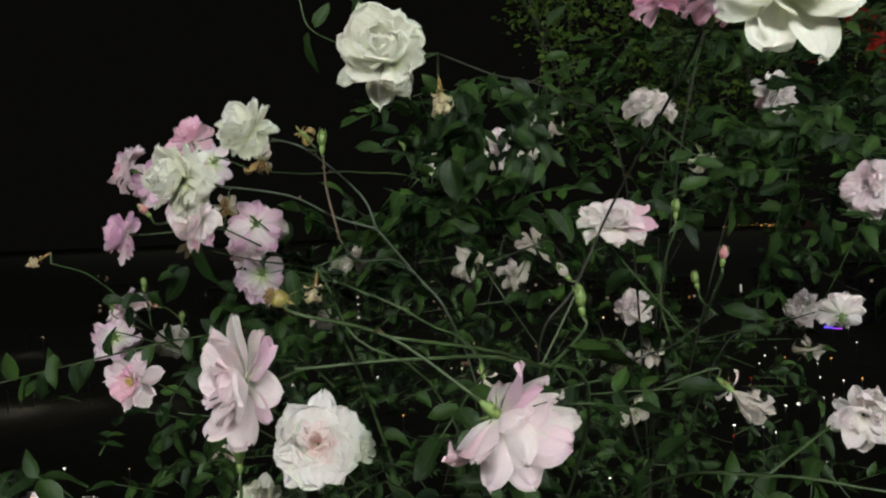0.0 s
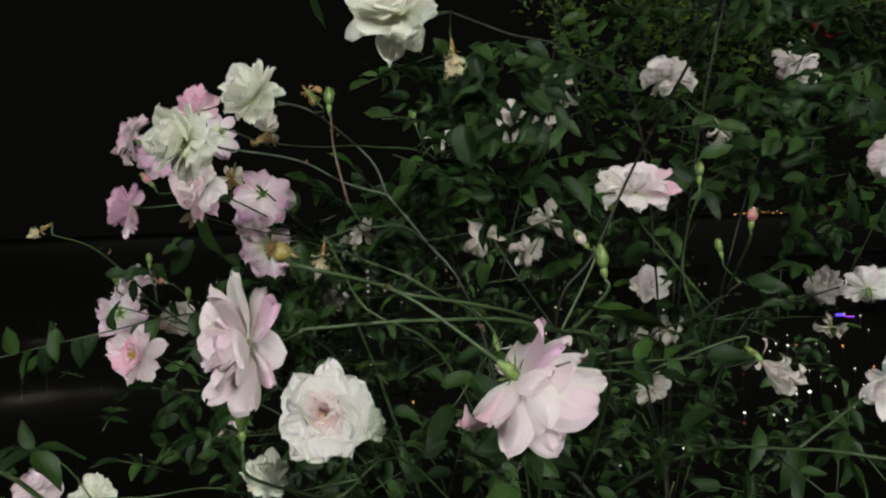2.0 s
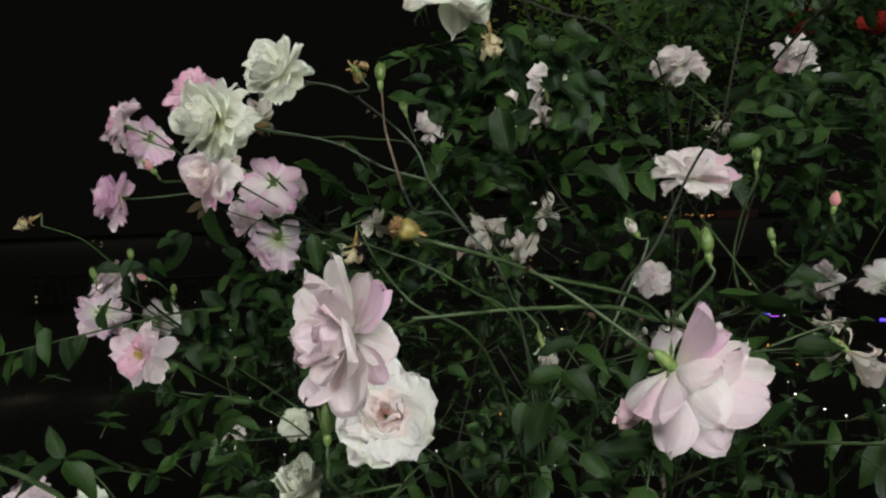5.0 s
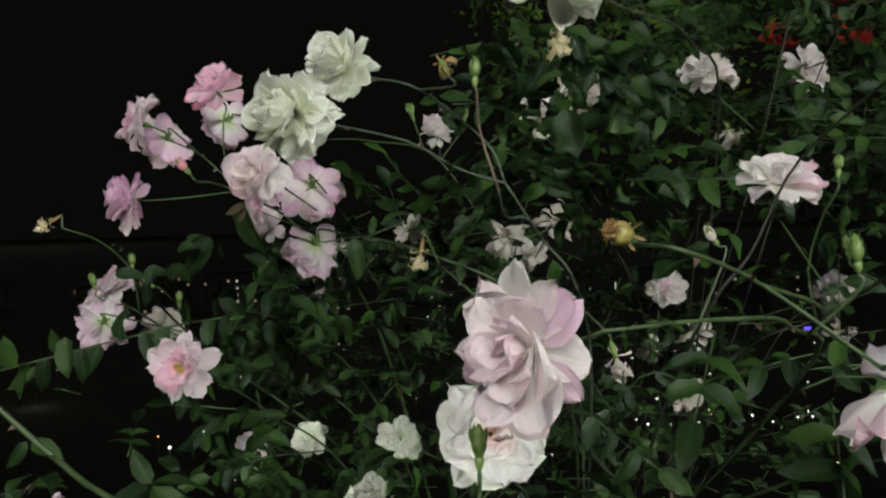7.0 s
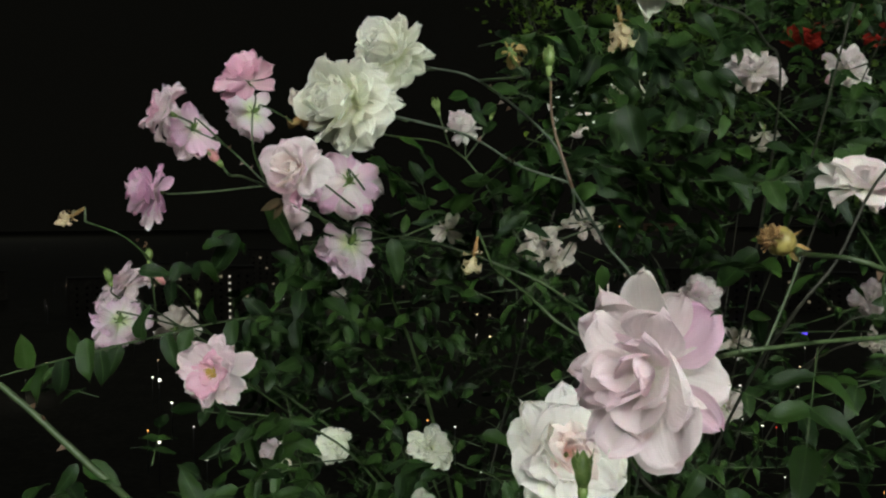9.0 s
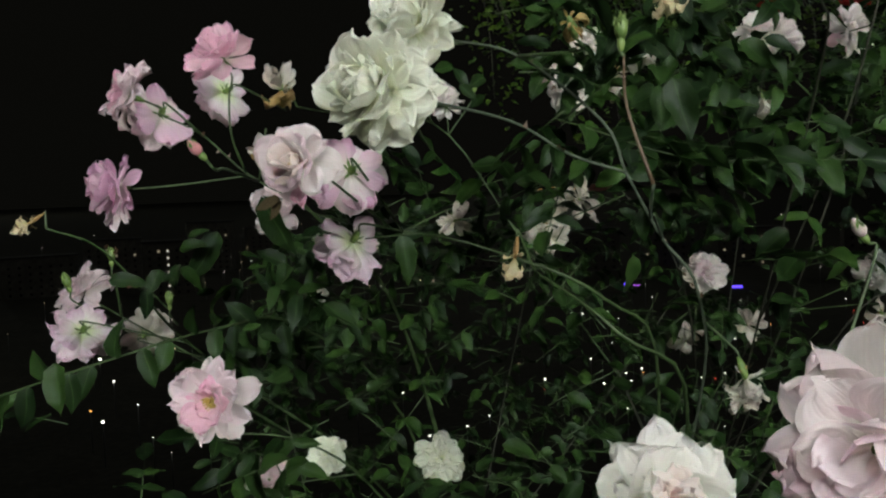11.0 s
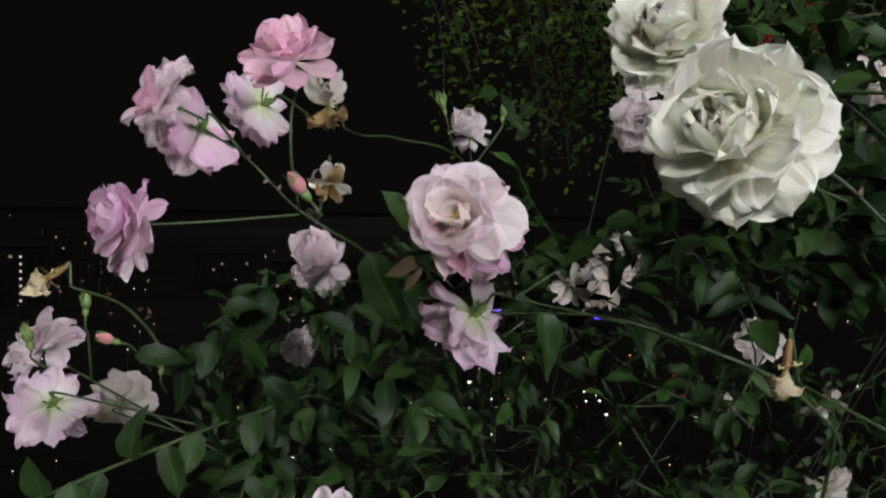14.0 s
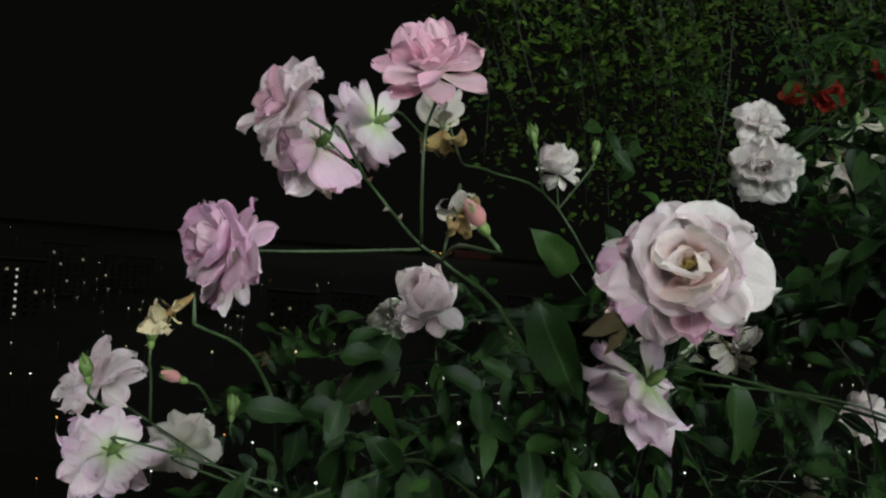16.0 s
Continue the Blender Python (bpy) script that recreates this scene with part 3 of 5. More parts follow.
def bloom(place, axis, diameter, shape, colour, label, seed, target=None, via=(), stamens=False, stem=True, heart=None, back=None, outer=()):
    rng = random.Random(seed)
    axis = Vector(axis).normalized()
    radius = diameter / 2
    kind = "withered_bloom" if shape in ("wilted", "dried", "hanging") else "rose_bloom"
    # the heart of the visible bloom lies a little in front of its foot
    depth = {"cup": 0.62, "double": 0.3, "rosette": 0.25, "hood": 0.4, "cabbage": 0.3}.get(shape, 0.15) * radius
    foot = Vector(place) - axis * depth
    root = new(kind)
    root.matrix_basis = Matrix.Translation(foot) @ turn_to(axis, 0.0 if outer else rng.uniform(0, 6.28))
    tagged(root, label, "rose", "withered roses" if kind == "withered_bloom" else "roses on the bush")
    for row, (number, low, high, length, pool) in enumerate(SHAPES[shape]):
        mat = PETAL[heart if heart and row < 2 else back if back and row == len(SHAPES[shape]) - 1 else colour]
        loose = 0.32 if shape in ("wilted", "hanging") else 0.22
        start = rng.uniform(0, 6.28)
        for k in range(number):
            w = start + 2 * math.pi * (k + rng.uniform(-loose, loose)) / number
            lean = rng.uniform(low, high) + rng.gauss(0, 3)
            size = radius * length * rng.uniform(0.82, 1.16)
            m = (Matrix.Rotation(w, 4, "Z") @ Matrix.Translation((0, radius * 0.05, radius * 0.10 * (1 - lean / 90)))
                 @ Matrix.Rotation(-radians(lean), 4, "X") @ Matrix.Rotation(rng.uniform(-1.9, 1.9) * loose, 4, "Z") @ Matrix.Diagonal((size * rng.uniform(0.92, 1.1), size, size, 1)))
            link_mesh("petal", petal_mesh(pool, rng.randrange(len(POOL[pool])), mat), None, root, m)
    # outer petals told one by one: the hour angle from the top, lean, length, breadth
    for hour, lean, length, breadth, pool, tint in outer:
        size = radius * length
        m = (Matrix.Rotation(-radians(hour), 4, "Z") @ Matrix.Translation((0, radius * 0.05, radius * 0.10 * (1 - lean / 90))) @ Matrix.Rotation(-radians(lean), 4, "X")
             @ Matrix.Rotation(rng.uniform(-0.3, 0.3), 4, "Z") @ Matrix.Diagonal((size * breadth, size, size, 1)))
        link_mesh("petal", petal_mesh(pool, rng.randrange(len(POOL[pool])), PETAL[tint]), None, root, m)
    r = max(0.0035, radius * 0.11)
    if colour == "cream":
        r *= 0.7
    hip = lathe("hip", [(0.0012, -0.016), (r * 0.8, -0.011), (r, -0.006), (r * 0.75, 0.0), (r * 0.3, 0.004)], PETAL["brown"] if colour == "cream" else BUD_GREEN, root)
    if shape != "dried":
        sepals(hip, rng, 0.005 + 0.14 * radius, 55 if colour == "cream" else 118 if shape != "cup" else 140, PETAL["brown"] if shape in ("wilted", "hanging") else BUD_GREEN)
    if stamens:
        verts, faces = [], []
        for _ in range(46):
            w, t = rng.uniform(0, 6.28), rng.uniform(0.05, 0.75)
            a = Vector((math.cos(w) * 0.001, math.sin(w) * 0.001, 0.001))
            b = Vector((math.cos(w) * math.sin(t), math.sin(w) * math.sin(t), math.cos(t))) * radius * rng.uniform(0.3, 0.42)
            v, f = tube_arrays([a, b * 0.9, b, b * 1.08], 0.0003, 0.0009, 4)
            faces += [tuple(i + len(verts) for i in face) for face in f]
            verts += v
        link_mesh("stamen_tuft", mesh_of("stamen_tuft", verts, faces), STAMEN, root, label="yellow stamens")
    if stem:
        pedicel(root, foot - axis * 0.014, axis, target, via, 0.0008 + 0.003 * diameter, GREEN_CANE)
    return root


def bud(place, axis, width, length, tip_colour, label, seed, target=None, via=(), stem_r=0.0012):
    rng = random.Random(seed)
    axis = Vector(axis).normalized()
    root = new("rose_bud")
    foot = Vector(place) - axis * length * 0.45
    root.matrix_basis = Matrix.Translation(foot) @ turn_to(axis)
    tagged(root, label, "rose bud", "buds on the bush")
    r = width / 2
    hip = lathe("hip", [(0.0010, -0.008), (r * 0.45, -0.006), (r * 0.62, -0.003), (r * 0.55, 0.0)], BUD_GREEN, root)
    for k in range(5):
        w = k * 2 * math.pi / 5
        m = Matrix.Rotation(w, 4, "Z") @ Matrix.Translation((0, r * 0.55, -0.001)) @ Matrix.Rotation(radians(rng.uniform(-2, 7)), 4, "X") @ Matrix.Diagonal((length * 1.5, length, length * 0.86, 1))
        link_mesh("sepal", petal_mesh("sepal", rng.randrange(3), BUD_GREEN), None, hip, m)
    lathe("closed_petals", [(r * 0.5, 0.0), (r * 0.95, length * 0.25), (r, length * 0.45), (r * 0.7, length * 0.75), (r * 0.15, length)], PETAL[tip_colour] if tip_colour else BUD_GREEN, root)
    pedicel(root, foot - axis * 0.0075, axis, target, via, stem_r, GREEN_CANE)
    return root


def old_hip(place, axis, width, seed, target):
    rng = random.Random(seed)
    axis = Vector(axis).normalized()
    root = new("rose_hip")
    root.matrix_basis = Matrix.Translation(place) @ turn_to(axis)
    tagged(root, "yellow green rose hip with brown dried stamens", "rose hip")
    r = width / 2
    lathe("fruit", [(0.001, -r), (r * 0.5, -r * 0.95), (r * 0.85, -r * 0.4), (r * 0.9, 0.1 * r), (r * 0.6, r * 0.5), (r * 0.3, r * 0.6)], HIP_SKIN, root, None, 10)
    verts, faces = [], []
    for _ in range(90):
        w, t = rng.uniform(0, 6.28), rng.uniform(0.1, 1.25)
        b = Vector((math.cos(w) * math.sin(t), math.sin(w) * math.sin(t), math.cos(t))) * r * rng.uniform(0.7, 1.1)
        v, f = tube_arrays([b * 0.1 + Vector((0, 0, r * 0.4)), b * 0.7 + Vector((0, 0, r * 0.35)), b + Vector((0, 0, r * 0.3))], 0.0004, 0.0007, 4)
        faces += [tuple(i + len(verts) for i in face) for face in f]
        verts += v
    link_mesh("stamen_tuft", mesh_of("stamen_tuft", verts, faces), PETAL["brown"], root)
    sepals(root, rng, 0.009, 130, PETAL["brown"])
    inv = root.matrix_basis.inverted()
    tube("stem", [Vector((0, 0, -r * 0.9)), Vector((0, 0, -r * 1.2)), inv @ Vector(target)], 0.0014, 0.0016, GREEN_CANE, root, 6)


# ---------------------------------------------------------------- leaves
def leaf_arrays(rng, width, fold, droop, twist):
    """A leaflet one unit long, from its foot along y, with a folded midrib and a toothed edge."""
    rows = 8
    verts, uvs, faces = [], [], []
    for j in range(rows):
        s = j / (rows - 1)
        w = width * 0.5 * max(0.02, 1.92 * s ** 0.52 * (1 - s) ** 0.78)
        tooth = 1.0 + (0.05 if j % 2 else -0.04)
        for u in (-1, -0.5, 0, 0.5, 1):
            e = abs(u)
            z = fold * e * w - droop * s * s + 0.03 * math.sin(9 * s + 2 * u)
            x = u * w * (tooth if e == 1 else 1)
            a = twist * s
            verts.append((x * math.cos(a) - z * math.sin(a), s - 0.04 * e, x * math.sin(a) + z * math.cos(a)))
            uvs.append((0.5 + 0.5 * u, s))
    for j in range(rows - 1):
        for i in range(4):
            a = j * 5 + i
            faces.append((a, a + 1, a + 6, a + 5))
    return verts, faces, uvs


LEAF_FORMS = [leaf_arrays(_rng, _rng.uniform(0.50, 0.66), _rng.uniform(0.05, 0.7), _rng.uniform(0.0, 0.45), _rng.uniform(-0.7, 0.7)) for _ in range(8)]
SMALL_FORMS = []
for _v, _f, _u in LEAF_FORMS:
    SMALL_FORMS.append((np.array(_v, dtype=np.float32), np.array(_f, dtype=np.int64), np.array(_u, dtype=np.float32)))
LEAF_MESHES = []
for _form in LEAF_FORMS:
    _me = mesh_of("leaf", *_form)
    _me.materials.append(LEAF)
    LEAF_MESHES.append(_me)


def frame_of(foot, way, up, size, width=1.0):
    y = Vector(way).normalized()
    x = y.cross(Vector(up)).normalized()
    z = x.cross(y)
    m = Matrix((x, y, z)).transposed().to_4x4()
    return Matrix.Translation(foot) @ m @ Matrix.Diagonal((size * width, size, size, 1))


def merged_leaves(name, poses, mat, parent):
    """Many leaves as one mesh."""
    v, f, u, count = [], [], [], 0
    for form, m in poses:
        a = np.array(m, dtype=np.float32)
        pts, quads, uv = SMALL_FORMS[form]
        v.append(pts @ a[:3, :3].T + a[:3, 3])
        f.append(quads + count)
        u.append(uv)
        count += len(pts)
    me = mesh_of(name, np.concatenate(v).tolist(), np.concatenate(f).tolist(), np.concatenate(u))
    ob = link_mesh(name, me, mat, parent)
    ob["kind"] = "stuff"
    return ob


def spray(rng, foot, way, up, size, pairs=2):
    """The poses of the leaflets of one compound leaf, and the line of its stalk."""
    way, up = Vector(way).normalized(), Vector(up)
    side = way.cross(up).normalized()
    up = side.cross(way)
    poses, line = [], [Vector(foot)]
    reach = size * (0.9 + 0.75 * pairs)
    for k in range(pairs):
        p = Vector(foot) + way * (size * (0.8 + 0.75 * k)) - up * (0.06 * size * k)
        line.append(p)
        for sgn in (-1, 1):
            d = way * rng.uniform(0.3, 0.7) + side * sgn - up * rng.uniform(0.0, 0.35)
            n = up + Vector((rng.uniform(-0.4, 0.4), rng.uniform(-0.4, 0.4), rng.uniform(-0.3, 0.3)))
            poses.append((rng.randrange(8), frame_of(p, d, n, size * rng.uniform(0.75, 1.05), rng.uniform(0.9, 1.1))))
    tip = Vector(foot) + way * reach - up * 0.1 * size
    line.append(tip)
    n = up + Vector((rng.uniform(-0.3, 0.3), rng.uniform(-0.3, 0.3), 0))
    poses.append((rng.randrange(8), frame_of(tip, way - up * rng.uniform(0, 0.4), n, size * 1.1)))
    return poses, line


# ---------------------------------------------------------------- the rose bush
bush = new("rose_bush")
bush.location = (0.2, 1.5, 0)
tagged(bush, "large climbing rose bush with dark green leaves and long canes", "rose bush")
BUSH_INV = bush.matrix_basis.inverted()


def cane(points, r0, r1, mat=GREEN_CANE, nodes=True):
    pts = [Vector(p) for p in points]
    for fork, below in ((FORK_A, (0.14, 1.42, 0.60)), (FORK_B, (0.0, 1.62, 0.5)), (FORK_C, (0.40, 1.72, 0.6))):
        if len(pts) > 2 and pts[-1] == Vector(fork):
            # shoots leave their stem at different heights
            pts[-1] = Vector(fork).lerp(Vector(below), (len(CANE_NODES) * 0.37) % 0.6)
    tube("cane", [BUSH_INV @ p for p in pts], r0 * 0.66, r1 * 0.66, mat, bush)
    if nodes:
        CANE_NODES.extend(smooth_line(pts, 3)[1:])


J12 = (-0.071, 0.953, 1.501)
ROOT_A, ROOT_B, ROOT_C = (0.18, 1.50, -0.05), (0.02, 1.68, -0.05), (0.42, 1.74, -0.05)
FORK_A, FORK_B, FORK_C = (0.10, 1.36, 1.02), (-0.02, 1.62, 0.95), (0.38, 1.70, 1.05)
cane([FORK_A, (0.14, 1.42, 0.60), ROOT_A], 0.0060, 0.0110, BARK)
cane([FORK_B, (0.0, 1.62, 0.5), ROOT_B], 0.0055, 0.0100, BARK)
cane([FORK_C, (0.40, 1.72, 0.6), ROOT_C], 0.0060, 0.0110, BARK)
cane([(0.02, 1.20, 1.30), (0.10, 1.26, 1.16), (0.20, 1.32, 1.02), (0.27, 1.42, 0.6), ROOT_A], 0.0012, 0.010, DARK_CANE)
# to the two white blooms
cane([(-0.190, 1.004, 1.607), (-0.146, 0.972, 1.590), (-0.088, 0.954, 1.539), J12], 0.0014, 0.0019, GREY_CANE)
cane([(-0.232, 0.895, 1.551), (-0.161, 0.940, 1.539), (-0.115, 0.95, 1.515), J12], 0.0014, 0.0018, GREY_CANE)
cane([J12, (-0.031, 0.977, 1.448), (0.004, 0.985, 1.400), (0.04, 1.06, 1.28), FORK_A], 0.0018, 0.0022, GREY_CANE)
# the reddish young shoot with a bud
cane([(-0.113, 0.855, 1.572), (-0.111, 0.856, 1.54), (-0.099, 0.846, 1.492)], 0.0012, 0.0019, RED_CANE)
cane([(-0.099, 0.846, 1.492), (-0.086, 0.880, 1.470), (-0.055, 0.940, 1.468), (-0.031, 0.977, 1.448)], 0.0017, 0.0018, GREY_CANE)
# near canes with the big pale blooms
cane([(-0.098, 0.535, 1.455), (-0.084, 0.512, 1.452), (-0.035, 0.540, 1.434), (0.021, 0.533, 1.393)], 0.0016, 0.0016, GREEN_CANE)
cane([(-0.035, 0.540, 1.434), (0.03, 0.60, 1.415), (0.080, 0.70, 1.385)], 0.0017, 0.0020, GREEN_CANE)
cane([(-0.100, 0.580, 1.410), (-0.022, 0.608, 1.410), (0.056, 0.677, 1.394), (0.13, 0.82, 1.32), FORK_A], 0.0015, 0.0032, GREEN_CANE)
# the long cane under the pink blooms
cane([(-0.251, 1.300, 1.459), (-0.19, 1.27, 1.448), (-0.162, 1.19, 1.444), (-0.122, 1.107, 1.431), (-0.03, 1.10, 1.385), (0.06, 1.18, 1.28), FORK_A], 0.0013, 0.0026, GREEN_CANE)
cane([(-0.238, 1.205, 1.446), (-0.19, 1.117, 1.452), (-0.122, 1.107, 1.431)], 0.0011, 0.0014, GREEN_CANE)
cane([(-0.128, 1.005, 1.426), (-0.093, 0.921, 1.386), (0.0, 1.0, 1.29), FORK_A], 0.0014, 0.0028, GREEN_CANE)
# the pink cluster over the valley
FORK_D = (-0.338, 1.365, 1.508)
cane([(-0.440, 1.325, 1.583), (-0.400, 1.374, 1.564), (-0.360, 1.377, 1.525), FORK_D], 0.0014, 0.0020, GREEN_CANE)
cane([FORK_D, (-0.27, 1.38, 1.46), (-0.16, 1.45, 1.30), FORK_B], 0.0020, 0.0050, GREEN_CANE)
cane([(-0.285, 1.490, 1.603), (-0.235, 1.60, 1.605), (-0.154, 1.720, 1.612), (-0.02, 1.80, 1.58), (0.12, 1.75, 1.35), FORK_C], 0.0012, 0.0030, GREEN_CANE)
cane([(-0.530, 1.192, 1.470), (-0.497, 1.235, 1.451), (-0.470, 1.285, 1.410), (-0.445, 1.38, 1.345), (-0.38, 1.52, 1.25), (-0.2, 1.58, 1.08), FORK_B], 0.0012, 0.0038, GREEN_CANE)
cane([(-0.66, 1.16, 1.300), (-0.597, 1.21, 1.312), (-0.515, 1.277, 1.326), (-0.394, 1.354, 1.344), (-0.30, 1.43, 1.33), (-0.16, 1.52, 1.18), FORK_B], 0.0012, 0.0034, GREEN_CANE)
cane([(-0.495, 0.690, 1.425), (-0.461, 0.674, 1.405), (-0.426, 0.658, 1.381), (-0.400, 0.654, 1.356), (-0.374, 0.660, 1.327), (-0.30, 0.76, 1.20), (-0.15, 1.2, 0.6), ROOT_B], 0.0019, 0.0036, GREEN_CANE)
cane([(-0.40, 1.30, 1.24), (-0.30, 1.33, 1.21), (-0.2, 1.40, 1.10), FORK_B], 0.0013, 0.0032, GREEN_CANE)
cane([(-0.50, 1.15, 1.13), (-0.40, 1.12, 1.14), (-0.28, 1.18, 1.12), (-0.1, 1.4, 0.9), ROOT_B], 0.0012, 0.0040, GREEN_CANE)
# the upright near cane
cane([(0.142, 0.473, 1.601), (0.159, 0.583, 1.592), (0.171, 0.702, 1.576), (0.161, 0.851, 1.512), (0.126, 0.87, 1.434), (0.095, 0.88, 1.39), (0.10, 1.0, 1.28), FORK_A], 0.0014, 0.0024, DARK_CANE)
# canes on the high side
cane([(0.001, 0.990, 1.694), (0.059, 0.974, 1.666), (0.14, 1.02, 1.645), (0.25, 1.2, 1.55), FORK_C], 0.0011, 0.0024, DARK_CANE)
cane([(0.42, 1.15, 1.95), (0.36, 1.20, 1.75), (0.33, 1.28, 1.5), FORK_C], 0.0013, 0.0024, DARK_CANE)
cane([(0.62, 1.50, 1.80), (0.55, 1.50, 1.66), (0.45, 1.45, 1.45), FORK_C], 0.0012, 0.0024, DARK_CANE)
cane([(0.28, 0.92, 1.40), (0.25, 0.98, 1.36), (0.22, 1.10, 1.30), FORK_C], 0.0014, 0.0022, DARK_CANE)
cane([(0.60, 1.35, 1.36), (0.52, 1.38, 1.33), (0.42, 1.38, 1.28), FORK_C], 0.0014, 0.0024, DARK_CANE)
cane([(0.36, 0.72, 1.27), (0.28, 0.78, 1.27), (0.20, 0.92, 1.22), FORK_A], 0.0016, 0.0034, GREEN_CANE)
cane([(-0.13, 0.90, 1.20), (-0.05, 1.0, 1.20), FORK_A], 0.0014, 0.0030, GREEN_CANE)
cane([(-0.12, 1.28, 1.17), (-0.04, 1.35, 1.10), FORK_B], 0.0014, 0.0030, GREEN_CANE)
cane([(0.10, 1.60, 1.66), (0.16, 1.58, 1.52), (0.25, 1.50, 1.35), FORK_C], 0.0010, 0.0022, DARK_CANE)

cane([(-0.126, 0.825, 1.718), (-0.118, 0.825, 1.690), (-0.093, 0.845, 1.678), (-0.06, 0.90, 1.675), (0.001, 0.990, 1.694)], 0.0008, 0.0013, GREEN_CANE)

# fine twigs through the bush
_rng = random.Random(21)
for _ in range(3):
    a = Vector(_rng.choice([FORK_B, FORK_C, FORK_C])) + Vector((_rng.uniform(-0.02, 0.02), _rng.uniform(-0.02, 0.02), _rng.uniform(-0.05, 0.02)))
    b = Vector((_rng.uniform(0.05, 0.75), _rng.uniform(1.4, 1.9), _rng.uniform(1.3, 1.95)))
    b.x = max(b.x, -0.12 + 0.5 * (b.y - 1.1)) if b.z > 1.45 else b.x
    mid = a.lerp(b, 0.5) + Vector((_rng.uniform(-0.06, 0.06), _rng.uniform(-0.06, 0.06), 0.05))
    cane([b, b.lerp(mid, 0.5) + Vector((_rng.uniform(-0.02, 0.02), 0, 0.02)), mid, a], 0.0008, 0.0020, DARK_CANE, nodes=False)


THORN = mesh_of("thorn", [(0.0010, 0, 0.0018), (-0.0010, 0, 0.0018), (0, 0, -0.0022), (0, 0.0048, -0.0012)], [(0, 1, 3), (1, 2, 3), (2, 0, 3), (0, 2, 1)], None, False)
THORN.materials.append(RED_CANE)
for k, (a, b) in enumerate((((-0.146, 0.972, 1.590), (-0.088, 0.954, 1.539)), ((-0.161, 0.940, 1.539), (-0.115, 0.95, 1.515)), ((-0.031, 0.977, 1.448), (0.0, 0.972, 1.398)),
                            ((-0.084, 0.512, 1.452), (-0.035, 0.540, 1.434)), ((-0.022, 0.608, 1.410), (0.056, 0.677, 1.394)), ((-0.400, 1.374, 1.564), (-0.360, 1.377, 1.525)),
                            ((0.171, 0.702, 1.576), (0.161, 0.851, 1.512)), ((-0.500, 1.233, 1.453), (-0.446, 1.308, 1.425)), ((-0.426, 0.658, 1.381), (-0.400, 0.654, 1.356)))):
    for j in range(3):
        spot = Vector(a).lerp(Vector(b), _rng.uniform(0.02, 0.98))
        turn = (Vector(b) - Vector(a)).to_track_quat("Z", "Y").to_matrix().to_4x4() @ Matrix.Rotation(_rng.uniform(0, 6.28), 4, "Z")
        link_mesh("thorn", THORN, None, bush, BUSH_INV @ Matrix.Translation(spot) @ turn @ Matrix.Translation((0, 0.0009, 0)))


def clump(rng, count, low, high, size, keep=lambda p: True, facing=(0, -0.5, 0.8), pairs=(2, 3)):
    """Compound leaves strewn through a box of the bush."""
    out, stalks = [], []
    done = 0
    while done < count:
        p = Vector([rng.uniform(a, b) for a, b in zip(low, high)])
        if not keep(p):
            continue
        done += 1
        way = Vector((rng.uniform(-1, 1), rng.uniform(-1, 0.4), rng.uniform(-0.5, 0.5)))
        up = Vector(facing) + Vector((rng.uniform(-0.6, 0.6), rng.uniform(-0.5, 0.5), rng.uniform(-0.5, 0.5)))
        poses, line = spray(rng, p, way, up, rng.uniform(*size), rng.choice(pairs))
        out += poses
        stalks.append(line)
    return out, stalks


# blooms that stand free of leaves, towards the terrace and towards its far end
FREE = [(Vector(p), Vector((-0.15, 0.1, 1.5))) for p in (
    (0.045, 1.51, 1.44), (0.139, 1.75, 1.405), (0.174, 1.70, 1.467), (0.174, 1.486, 1.682), (0.145, 1.48, 1.637), (0.496, 1.685, 1.619), (0.341, 1.60, 1.345),
    (0.333, 1.406, 1.686), (0.621, 1.622, 1.725), (-0.13, 1.28, 1.456), (-0.143, 1.337, 1.175), (-0.269, 1.48, 1.15), (0.583, 1.216, 1.537))]
FREE += [(Vector(p), Vector((-0.5, 0.65, 1.5))) for p in ((0.166, 1.64, 1.707), (0.102, 1.545, 1.634), (-0.027, 1.794, 1.643), (-0.25, 1.212, 1.44), (0.341, 1.60, 1.345))]
FREE += [(Vector(p), Vector((-0.56, 0.70, 1.52))) for p in ((-0.255, 1.88, 1.315), (-0.222, 1.86, 1.419), (-0.322, 1.43, 1.478))]
FREE += [(Vector(p), Vector(e)) for p in ((-0.581, 1.594, 1.376), (-0.565, 1.50, 1.327), (-0.50, 1.60, 1.31)) for e in ((-0.05, 0.08, 1.47), (-0.28, 0.21, 1.47), (-0.52, 0.65, 1.52), (1.37, -3.18, 3.25))]
FREE += [(Vector(p), Vector((1.37, -3.18, 3.25))) for p in ((0.166, 1.64, 1.707), (0.102, 1.545, 1.634), (-0.027, 1.794, 1.643), (0.333, 1.406, 1.686), (0.621, 1.622, 1.725), (0.174, 1.70, 1.467), (0.341, 1.60, 1.345), (0.139, 1.75, 1.405), (0.045, 1.51, 1.44))]


